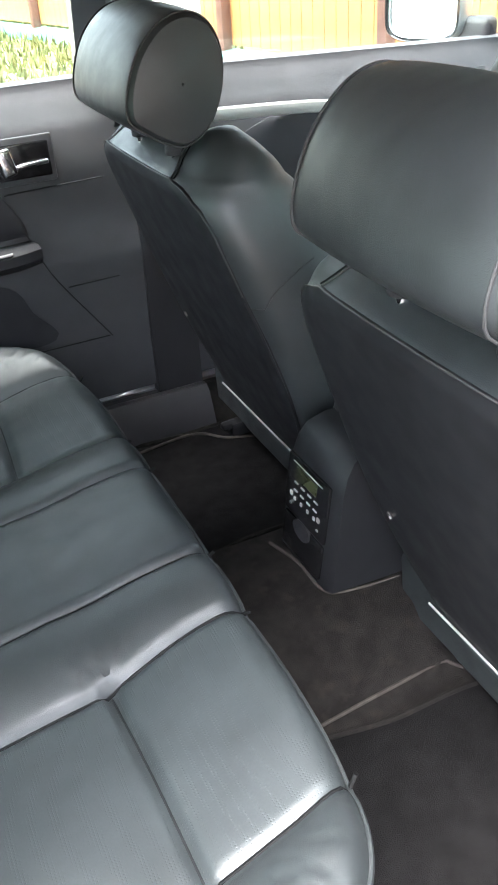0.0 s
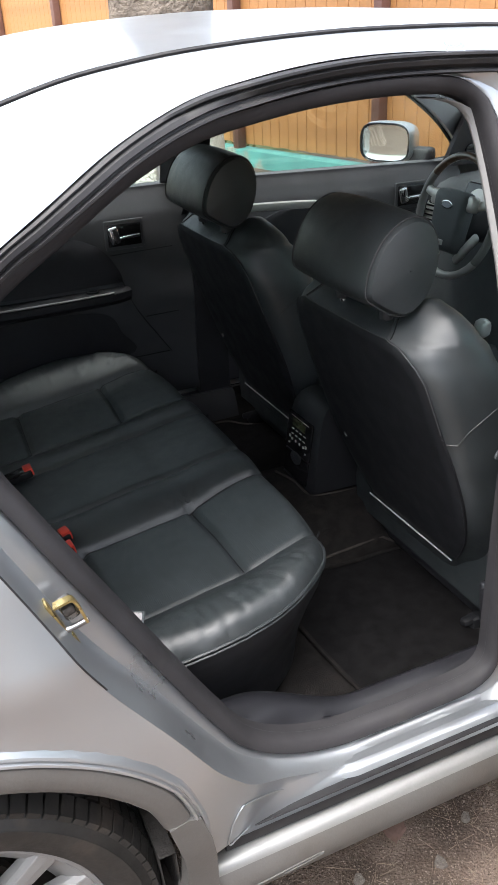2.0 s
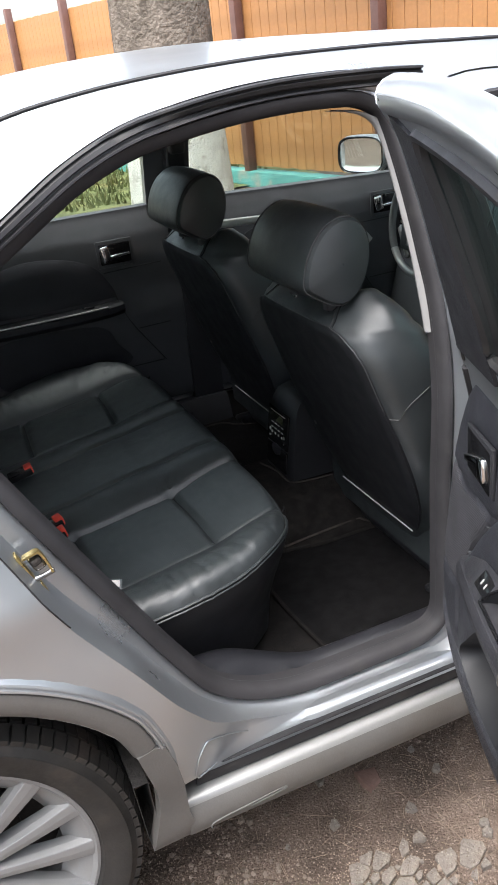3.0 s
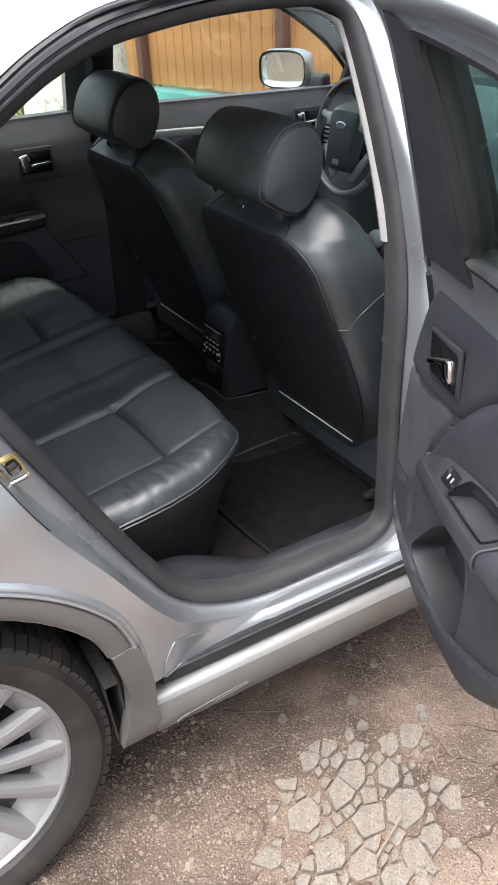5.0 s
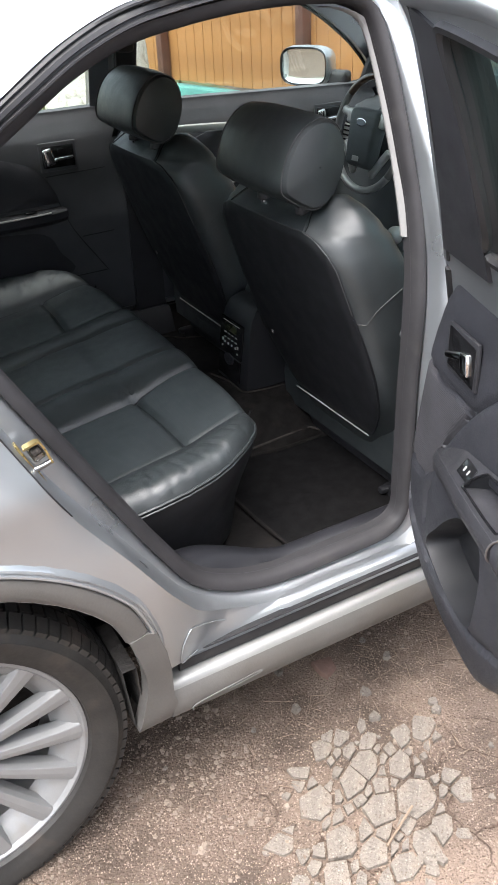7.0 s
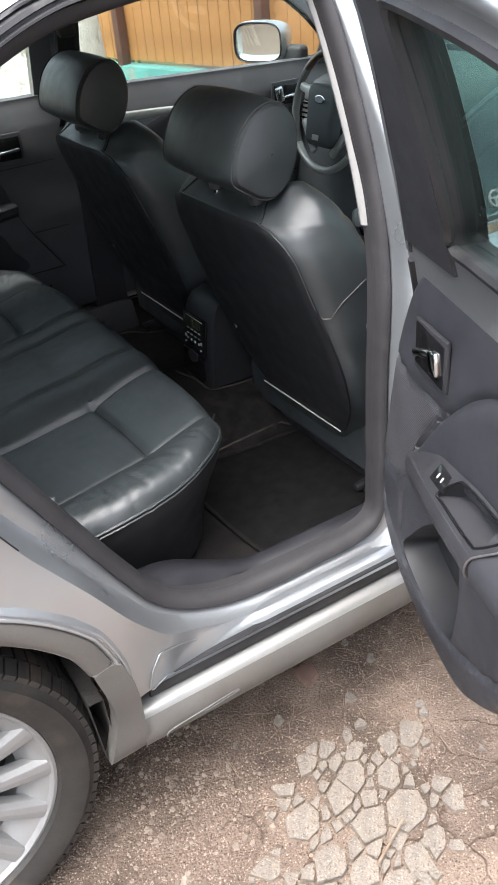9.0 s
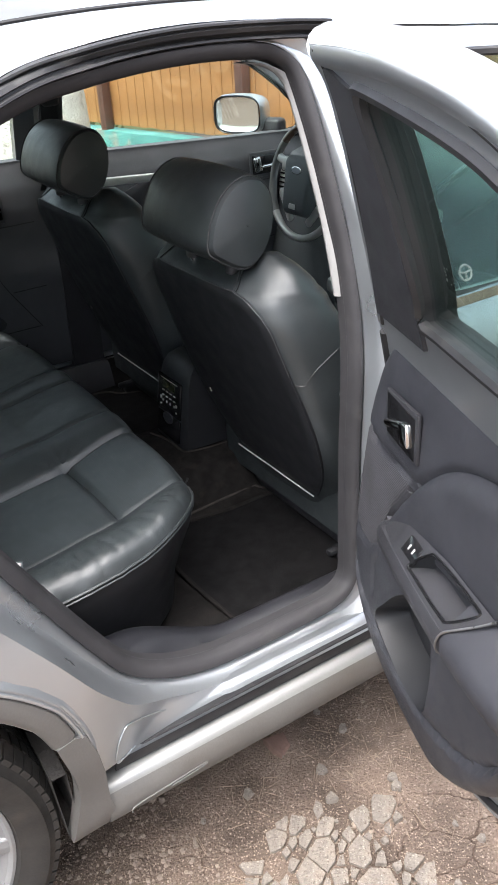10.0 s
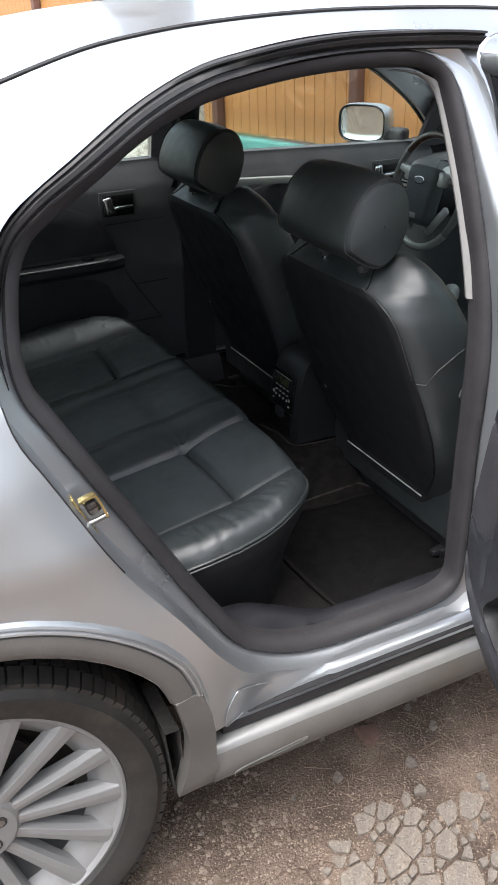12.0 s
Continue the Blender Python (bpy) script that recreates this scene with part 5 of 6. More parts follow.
# ---------------------------------------------------------------- centre console, dash and wheel
def build_console():
    con = empty("centre_console", None, pose(-.010, .02, .012))
    tagged(con, "black plastic centre console with rear climate panel and gear lever", "console")
    def side(z, f):
        return z if z < .5 else .5 + (z - .5) * f
    sec = [(.996, .385, .082), (1.004, .45, .080), (1.018, .55, .076), (1.027, .580, .073), (1.041, .600, .069), (1.070, .612, .063), (1.14, .615, .058)]
    rows = []
    for x, z, w in sec:
        rows.append([(x + .36, -w - .012, .38), (x + .16, -w - .008, side(z, .6)), (x + .05, -w - .004, side(z, .9)), (x + .008, -w, z), (x, -w + .012, z), (x - .002, 0, z + .002), (x, w - .012, z), (x + .008, w, z), (x + .05, w + .004, side(z, .9)), (x + .16, w + .008, side(z, .6)), (x + .36, w + .012, .38)])
    v, f = sheet(np.array(rows))
    mesh_ob("console_end", v, f, VINYL, con, "black plastic console end")
    part("console_body", rbox(.72, .15, .20, .03, 3), VINYL, con, at=pose(1.52, 0, .46))
    part("console_lid", rbox(.36, .16, .07, .025, 3), LEATHER, con, at=pose(1.27, 0, .60))
    tilt = pose(1.0085, 0, .513, 0, 8, 0)
    pan = part("climate_panel", rbox(.006, .122, .098, .002), GLOSSBLACK, con, "gloss black climate control panel", at=tilt)
    part("lcd", rbox(.003, .062, .020, .001), LCD, pan, "green-grey display", at=pose(-.003, 0.002, .026))
    rng = np.random.default_rng(3)
    for r, z in enumerate((.008, -.006, -.020)):
        for k in range(4):
            part("button_mark", rbox(.002, .011 if r != 2 else .006, .0028 if r != 2 else .006, .0006), SATIN, pan, at=pose(-.0035, -.030 + .020 * k, z))
    for s in (-1, 1):
        part("button_mark", rbox(.002, .008, .008, .0008), SATIN, pan, at=pose(-.0035, s * .042, -.016))
        part("button_mark", rbox(.002, .006, .004, .0008), SATIN, pan, at=pose(-.0035, s * .042, -.034))
    part("panel_rim", rbox(.002, .088, .0015, .0005), SATIN, pan, at=pose(-.0035, 0, .041))
    tray = part("ashtray", rbox(.006, .118, .060, .003), GLOSSBLACK, con, "gloss black ashtray flap", at=pose(.997, 0, .428, 0, 8, 0))
    bm = bmesh.new()
    bmesh.ops.create_cone(bm, cap_ends=True, segments=24, radius1=.026, radius2=.024, depth=.005)
    part("finger_grip", bm, PLASTIC, tray, at=pose(-.003, 0, .024, 0, 90, 0) @ Matrix.Diagonal((.6, 1, 1, 1)))
    # gear lever
    part("gear_boot", cylinder(.05, .08, 24, .02, .004), LEATHER, con, at=pose(1.58, 0, .60))
    tube("gear_lever", [(1.58, 0, .60), (1.558, 0, .68)], .008, CHROME, con)
    part("gear_knob", rbox(.045, .042, .052, .02, 3), SATIN, con, "satin silver gear knob", at=pose(1.555, 0, .695))
    part("gear_surround", rbox(.16, .10, .012, .005), SATIN, con, "satin silver gear surround", at=pose(1.60, 0, .566))


build_console()


def build_carpet_edges():
    """Grey bindings where the carpet pieces meet the tunnel, the console and the seat rails."""
    tube("carpet_binding", spline([(.968, .100, .392), (.985, .03, .393), (.990, -.045, .391), (1.04, -.062, .388), (1.11, -.068, .386)], 30), .0030, BINDING, car, "brown-grey carpet binding", n=6)
    tube("carpet_binding", spline([(.82, -.206, .301), (.92, -.196, .302), (1.03, -.188, .304), (1.115, -.184, .304), (1.135, -.205, .301), (1.20, -.23, .298)], 30), .0030, BINDING, car, "brown-grey carpet binding", n=6)
    tube("carpet_binding", spline([(.82, .60, .299), (.888, .612, .300), (1.035, .626, .301), (1.094, .577, .300), (1.16, .55, .298)], 30), .0030, BINDING, car, "brown-grey carpet binding", n=6)


build_carpet_edges()


def build_dash():
    dash = empty("dashboard")
    tagged(dash, "dark grey dashboard with silver vents and instrument cluster", "dashboard")
    prof = spline([(1.78, .50), (1.80, .62), (1.83, .76), (1.85, .86), (1.88, .925), (1.97, .955), (2.2, .965), (2.42, .975)], 24)
    P = []
    for y in np.linspace(-.74, .74, 50):
        hood = 0.045 * math.exp(-((y - SEAT_Y) / .17) ** 2)
        P.append([(x - .05 * math.exp(-((y) / .15) ** 2), y, z + (hood if z > .9 and x < 2.15 else 0)) for x, z in prof])
    v, f = sheet(np.array(P))
    mesh_ob("dash_skin", v, f, GREYPLASTIC, dash, "dark grey dash top")
    for y in (-.64, -.07, .07, .64):
        vent = part("air_vent", rbox(.02, .12, .075, .012, 3), SATIN, dash, "satin rimmed air vent", at=pose(1.842 - (.05 if abs(y) < .2 else 0), y, .86, 0, 12, 0))
        for k in range(4):
            part("vent_slat", rbox(.008, .10, .006, .002), GLOSSBLACK, vent, at=pose(-.010, 0, -.022 + .015 * k))
    part("radio", rbox(.02, .19, .12, .008), SATIN, dash, "silver radio fascia", at=pose(1.775, 0, .745, 0, 8, 0))
    part("radio_display", rbox(.004, .11, .03, .002), GLOSSBLACK, dash, at=pose(1.768, 0, .785, 0, 8, 0))
    part("instrument_cluster", rbox(.02, .30, .11, .03, 3), GLOSSBLACK, dash, "dark instrument cluster", at=pose(1.86, SEAT_Y, .925, 0, 25, 0))
    for s in (-1, 1):
        part("dial", cylinder(.042, .006, 32), SATIN, dash, at=pose(1.848, SEAT_Y + s * .075, .925, 0, -65, 0))
    part("glove_box", rbox(.02, .42, .20, .02, 3), GREYPLASTIC, dash, at=pose(1.79, -.42, .66, 0, 8, 0))


build_dash()


def build_steering_wheel():
    w = empty("steering_wheel", None, pose(1.715, SEAT_Y, .912) @ pose(0, 0, 0, 0, -78, 0))
    tagged(w, "four-spoke steering wheel with wood and silver rim and grey airbag pad", "steering wheel")
    # local z is the column, pointing back at the driver; local x is up the wheel
    R = .171

    def arc(a0, a1, n, name, mat, label, closed=False):
        a = np.linspace(radians(a0), radians(a1), n, endpoint=not closed)
        p = np.stack([R * np.cos(a), R * np.sin(a), 0 * a], 1)
        v, f = sweep(p, ring(.0115, 14, .0125), (0, 0, 1), closed)
        mesh_ob(name, v, f, mat, w, label)
    arc(-50, 50, 30, "rim_top", WHEELWOOD, "dark wood upper rim")
    arc(130, 230, 30, "rim_bottom", SATIN, "satin silver lower rim")
    arc(50, 130, 24, "rim_grip", PALETRIM, "pale grey leather grip")
    arc(230, 310, 24, "rim_grip", PALETRIM, "pale grey leather grip")
    hub = rbox(.178, .160, .05, .034, 4)
    for v in hub.verts:
        if v.co.x < 0:
            v.co.y *= 0.82
    pad = part("airbag_pad", hub, GREYPLASTIC, w, "grey airbag pad with oval badge", at=pose(-.014, 0, .012))
    bm = cylinder(.026, .006, 40, bevel=.0015)
    badge = part("badge", bm, CHROME, pad, "chrome oval badge", at=pose(.046, 0, .026) @ Matrix.Diagonal((.45, 1, 1, 1)))
    part("badge_face", cylinder(.0225, .0066, 40), material("pale_blue_enamel", (0.26, 0.29, 0.34), 0.3), pad, at=pose(.046, 0, .026) @ Matrix.Diagonal((.42, 1, 1, 1)))
    part("small_plate", rbox(.016, .032, .004, .002), SATIN, pad, at=pose(-.062, 0, .026))
    for sx, sy, ang in ((.045, .100, 15), (.045, -.100, -15), (-.080, .080, 50), (-.080, -.080, -50)):
        sp = part("spoke", rbox(.026, .115, .018, .008, 3), SATIN, w, "satin silver spoke", at=pose(sx, sy, .0, 0, 0, -ang))
    for s in (-1, 1):
        part("switch_pod", rbox(.045, .035, .026, .008, 3), SATIN, w, at=pose(.045, s * .083, .014))
        part("stalk", cylinder(.008, .13, 12, .011), PLASTIC, w, at=pose(.02, s * .14, -.06, 90, 0, 0))
    part("column_shroud", rbox(.11, .10, .16, .03, 3), PLASTIC, w, at=pose(-.01, 0, -.10))


build_steering_wheel()


# ---------------------------------------------------------------- far side trims
def trim_y(z):
    return np.interp(z, [.30, .40, .55, .68, .72, .80, .90, .97, 1.01], [.735, .716, .712, .700, .697, .708, .708, .718, .736])


def build_far_trim(name, x0, x1, handle_x, parent):
    zs = np.r_[np.linspace(.40, .98, 30), [1.026, 1.038, 1.040]]
    P = np.array([[(x, float(trim_y(z)) + (0.025 if z > 1.02 else 0) + (0.02 if z > 1.039 else 0), z - 0.035 * max(0, x - 1.0) * (z > .9)) for z in zs] for x in np.linspace(x0, x1, 40)])
    v, f = sheet(P)
    v, f = thick(v, f, lambda p: (0, 1, 0), 0.02)
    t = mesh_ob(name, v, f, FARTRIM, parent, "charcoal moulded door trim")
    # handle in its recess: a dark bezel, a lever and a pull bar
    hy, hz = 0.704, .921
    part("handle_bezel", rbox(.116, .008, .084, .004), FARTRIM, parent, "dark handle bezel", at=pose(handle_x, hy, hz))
    part("handle_recess", rbox(.098, .006, .062, .005), GLOSSBLACK, parent, "black handle recess", at=pose(handle_x, hy - .005, hz))
    part("handle", rbox(.062, .010, .010, .004, 3), CHROME, parent, "chrome pull handle", at=pose(handle_x + .014, hy - .012, hz - .006, 0, -3, 4))
    part("lock_lever", rbox(.030, .014, .050, .006, 3), CHROME, parent, "chrome lock lever", at=pose(handle_x - .032, hy - .011, hz + .002, 0, -12, 0))
    # soft upper pad, arm rest with its bright edge, pocket and the trim joints
    rear = x0 < .5
    c = .54 if rear else 1.40
    pad = spline([(c - .24, .785), (c - .20, .88), (c - .06, .935), (c + .08, .930), (c + .18, .89), (c + .23, .82), (c + .24, .785)], 60)
    pv, pf = fill(np.vstack([pad, [(c, .783)]]), [], 0.03)
    dd = away(pad, pv, False)
    py = trim_y(pv[:, 1]) - .004 - .010 * np.clip(dd / .02, 0, 1) ** .5
    PP, pf = thick(np.stack([pv[:, 0], py, pv[:, 1]], 1), pf, lambda p: (0, 1, 0), 0.02)
    mesh_ob("soft_pad", PP, pf, TRIM, parent, "darker soft door pad")
    line = spline([(c - .25, .682, .755), (c, .674, .756), (c + .18, .680, .757), (c + .248, .694, .760)], 30)
    v, f = sweep(line, [(-.028, -.020), (.010, -.026), (.022, -.012), (.022, .006), (.012, .014), (-.028, .016)])
    mesh_ob("arm_rest", v, f, PLASTIC, parent, "black arm rest")
    strip = [p + np.array([0, -.021, .012]) for p in line[4:27]]
    tube("arm_strip", strip, .0028, SATIN, parent, "thin bright arm rest edge", n=6)
    part("window_switch", rbox(.035, .02, .006, .002), GLOSSBLACK, parent, at=pose(c + .14, .682, .775, -12, 0, 0))
    for q in ([(c + .235, .698, .79), (c + .27, .702, .70), (c + .34, .704, .59), (c + .37, .706, .545)],
              [(c + .21, .706, .865), (c + .29, .707, .867), (c + .40, .708, .869)],
              [(c + .295, .699, .671), (c + .35, .699, .672), (c + .402, .699, .673)],
              [(c - .05, .708, .548), (c + .17, .708, .545), (c + .365, .708, .546)]):
        tube("trim_joint", spline([(a, b2 - .003, d) for a, b2, d in q], 24), .0016, VINYL, parent, n=6)
    pk = spline([(c - .16, .705), (c + .15, .705), (c + .22, .63), (c + .25, .56), (c + .02, .555), (c - .16, .56)], 60, True)
    pv, pf = fill(pk, [], 0.03)
    PP, pf = thick(np.stack([pv[:, 0], trim_y(pv[:, 1]) - .006 + .004 * np.clip(1 - away(pk, pv) / .01, 0, 1), pv[:, 1]], 1), pf, lambda p: (0, 1, 0), 0.02)
    mesh_ob("door_pocket", PP, pf, TRIM, parent, "black map pocket")
    return t


build_far_trim("door_trim", .30, 1.02, .797, left_rear)
build_far_trim("door_trim", 1.055, 2.0, 1.775, left_front)


def build_front_left_details():
    line = spline([(1.06, .698, .950), (1.20, .697, .947), (1.43, .697, .931), (1.56, .698, .902), (1.66, .700, .850), (1.71, .702, .80)], 40)
    v, f = sweep(line, [(-.006, -.013), (.004, -.010), (.006, 0), (.004, .010), (-.006, .013)])
    mesh_ob("accent_strip", v, f, SATIN, left_front, "satin silver accent strip")
    # triangle cover with speaker, and the outside mirror
    P = np.array([[1.92, .725, .990], [2.16, .745, .985], [1.98, .69, 1.17]])
    bm = bmesh.new()
    a = [bm.verts.new(p) for p in P]
    b = [bm.verts.new(p + np.array([0, .02, 0])) for p in P]
    bm.faces.new(a)
    bm.faces.new(b[::-1])
    for i in range(3):
        j = (i + 1) % 3
        bm.faces.new((a[j], a[i], b[i], b[j]))
    part("mirror_corner_cover", bm, PLASTIC, left_front, smooth=False)
    part("corner_speaker", cylinder(.022, .012, 28, bevel=.003), GLOSSBLACK, left_front, at=pose(2.02, .718, 1.035, 90, 0, 0))
    for s, d in ((1, left_front), (-1, right_front)):
        m = empty("door_mirror", d, pose(1.80, s * .905, 1.060) @ pose(0, 0, 0, 0, 0, s * 26))
        prof = [(.0, .94, .88), (.02, 1.0, 1.0), (.06, .96, .96), (.10, .80, .82), (.13, .45, .5), (.135, .05, .05)]
        rows = []
        for x, kw, kh in prof:
            rows.append([(x, .100 * kw * np.sign(math.cos(a)) * abs(math.cos(a)) ** .55, .068 * kh * np.sign(math.sin(a)) * abs(math.sin(a)) ** .6) for a in np.linspace(0, 2 * math.pi, 40, endpoint=False)])
        v, f = sheet(np.array(rows), False, True)
        shell = mesh_ob("mirror_shell", v, f, PAINT, m)
        rows = [[(x, k * .100 * np.sign(math.cos(a)) * abs(math.cos(a)) ** .55, k * .068 * np.sign(math.sin(a)) * abs(math.sin(a)) ** .6) for a in np.linspace(0, 2 * math.pi, 40, endpoint=False)] for x, k in ((.004, .95), (-.002, .955), (-.003, .93), (.006, .88))]
        v, f = sheet(np.array(rows), False, True)
        mesh_ob("mirror_rim", v, f, GLOSSBLACK, m, "black mirror rim")
        rows = [[(x, .090 * k * np.sign(math.cos(a)) * abs(math.cos(a)) ** .55, .058 * k * np.sign(math.sin(a)) * abs(math.sin(a)) ** .6) for a in np.linspace(0, 2 * math.pi, 40, endpoint=False)] for x, k in ((.004, 1.0), (.006, .93), (.006, .5), (.006, .01))]
        v, f = sheet(np.array(rows), False, True)
        mesh_ob("mirror_pane", v, f, MIRROR, m, "clear mirror glass")
        part("mirror_arm", rbox(.06, .11, .06, .015, 3), PLASTIC, m, at=pose(.06, -s * .10, -.045))


build_front_left_details()


def build_sticker():
    """A small round sticker in the shape of a steering wheel on the front passenger window."""
    c = np.array([1.164, -.818, 1.013])
    up, side = np.array([0, .43, .90]), np.array([1.0, 0, 0])
    ring_pts = [c + .013 * (math.cos(a) * side + math.sin(a) * up) for a in np.linspace(0, 2 * math.pi, 32, endpoint=False)]
    st = tube("window_sticker", ring_pts, .0020, PALETRIM, right_front, "small pale round wheel-shaped sticker", True, 6, up=(0, -.9, .43))
    for a in (0.2, 2.94, 4.71):
        tube("sticker_spoke", [c, c + .012 * (math.cos(a) * side + math.sin(a) * up)], .0018, PALETRIM, st, n=6)


build_sticker()


def build_pillars():
    """Inner pillar covers, belts and the strips that show between the windows."""
    for s in (-1, 1):
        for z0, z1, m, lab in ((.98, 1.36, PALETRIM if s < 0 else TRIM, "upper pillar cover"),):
            P = []
            for z in np.linspace(z0, z1, 14):
                y = float(jamb_of(z)) - .055
                P.append([(.995, s * (y + .03), z), (1.002, s * y, z), (1.03, s * (y - .008), z), (1.05, s * y, z), (1.056, s * (y + .03), z)])
            v, f = sheet(np.array(P))
            v, f = thick(v, f, lambda p: (0, s, 0), 0.01)
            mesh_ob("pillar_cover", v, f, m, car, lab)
        # windscreen pillars and rear pillar covers
        line = spline([(1.80, s * .60, 1.31), (2.05, s * .66, 1.18), (2.3, s * .71, 1.03), (2.42, s * .73, .96)], 16)
        tube("windscreen_pillar", line, .035, PALETRIM, car, "pale grey windscreen pillar cover", n=10)
        P = np.array([[(x, s * (float(jamb_of(z)) - .03), z) for x in (-.25, -.05, .12, .20)] for z in np.linspace(.55, 1.30, 12)])
        v, f = sheet(P)
        v, f = thick(v, f, lambda p: (0, s, 0), 0.02)
        mesh_ob("rear_pillar_cover", v, f, TRIM, car)
        belt = spline([(1.0, s * (float(jamb_of(1.24)) - .075), 1.24), (1.0, s * (float(jamb_of(1.05)) - .085), 1.05), (1.004, s * .735, .93), (1.006, s * .725, .88)], 24)
        v, f = sweep(belt, [(-.024, -.0008), (.024, -.0008), (.024, .0008), (-.024, .0008)], (0, s, 0))
        if s < 0:
            continue
        mesh_ob("seat_belt", v, f, VINYL, car, "seat-belt webbing on the pillar")
        part("belt_anchor", rbox(.05, .03, .11, .012, 3), PLASTIC, car, at=pose(1.0, s * (float(jamb_of(1.25)) - .075), 1.25))
    P = np.array([[(x, y, 1.0 + .02 * (x + .2)) for y in np.linspace(-.62, .62, 10)] for x in np.linspace(-.6, -.1, 6)])
    v, f = sheet(P)
    mesh_ob("parcel_shelf", v, f, CARPET, car)
    P = np.array([[(2.3 + .02 * k, y, z) for y in np.linspace(-.75, .75, 6)] for k, z in enumerate(np.linspace(.25, .97, 6))])
    v, f = sheet(P)
    mesh_ob("bulkhead", v, f, CARPET, car)


build_pillars()


def build_pillar_skin():
    """The rounded outer face of the pillar between the doors."""
    prof = [(.002, -.012), (.002, .015), (.003, .040), (.007, .056), (.014, .066), (.026, .072), (.044, .074), (.070, .074)]
    for s in (-1, 1):
        rows = []
        for z in np.linspace(.47, 1.384, 70):
            x0 = float(np.interp(z, [.47, .7, .946, 1.106, 1.231, 1.29, 1.322, 1.350, 1.368, 1.378, 1.384], [.985, .990, .999, .995, .986, .980, .974, .962, .938, .905, .87]))
            k = min(1.0, max(0.05, (float(side_of(z)) - float(jamb_of(z)) + .003) / .074)) * float(np.interp(z, [1.05, 1.20, 1.384], [1.0, .8, .35]))
            rows.append([(x0 + a, s * (float(jamb_of(z)) + b * k), z) for a, b in prof])
        v, f = sheet(np.array(rows))
        v, f = thick(v, f, lambda p: (0, -s, 0), 0.004)
        mesh_ob("pillar_skin", v, f, PAINT, car, "rounded silver pillar between the doors")
        if s > 0:
            continue
        rows = []
        for z in np.r_[np.linspace(.985, 1.30, 28), 1.312, 1.323, 1.332, 1.340, 1.346, 1.350]:
            x0 = float(np.interp(z, [.47, .7, .946, 1.106, 1.231, 1.29, 1.312, 1.323, 1.332, 1.340, 1.346, 1.350], [.985, .990, .999, .995, .986, .980, .975, .969, .960, .944, .922, .890]))
            j = float(jamb_of(z))
            rows.append([(x0 + a, s * (j - b), z) for a, b in ((.0, .040), (-.019, .034), (-.021, .028), (-.018, .022), (-.010, .018))])
        v, f = sheet(np.array(rows))
        v, f = thick(v, f, lambda p: (1, 0, 0), 0.003)
        mesh_ob("pillar_edge_trim", v, f, PALETRIM, car, "pale grey inner pillar trim edge")


build_pillar_skin()


def build_striker():
    s = empty("door_striker", car, pose(.2565, -.800, .814))
    tilt = pose(0, 0, 0, 0, -22, 0)
    part("plate", rbox(.004, .020, .074, .0015), ZINC, s, "yellow passivated striker plate", at=pose(-.0150, .004, .0) @ tilt)
    part("plate_foot", rbox(.006, .016, .026, .002), ZINC, s, at=pose(.0005, .006, -.034) @ tilt)
    part("housing", rbox(.020, .022, .028, .005, 3), STEEL, s, "worn grey striker block", at=pose(-.001, .012, .012) @ tilt)
    part("housing_cap", rbox(.016, .020, .012, .004, 3), UNDER, s, at=pose(-.003, .002, .018) @ tilt)
    line = spline([(-.020, 0, .027), (-.011, -.002, .031), (.001, -.003, .034), (.005, -.003, .030), (.010, -.003, .018), (.0165, -.003, -.004)], 30)
    v, f = sweep(line, [(-.0016, -.006), (.0016, -.006), (.0016, .006), (-.0016, .006)], (0, 1, 0))
    mesh_ob("bracket", v, f, ZINC, s, "bent yellow striker bracket")
    tube("bar", spline([(-.012, -.001, -.012), (.004, -.002, -.008), (.019, -.003, -.003)], 12), .0042, STEEL, s, "dark steel striker bar", n=10)


build_striker()


# ---------------------------------------------------------------- the open rear door
DOOR_ANGLE = 70.0
HINGE = (1.000, -.85)


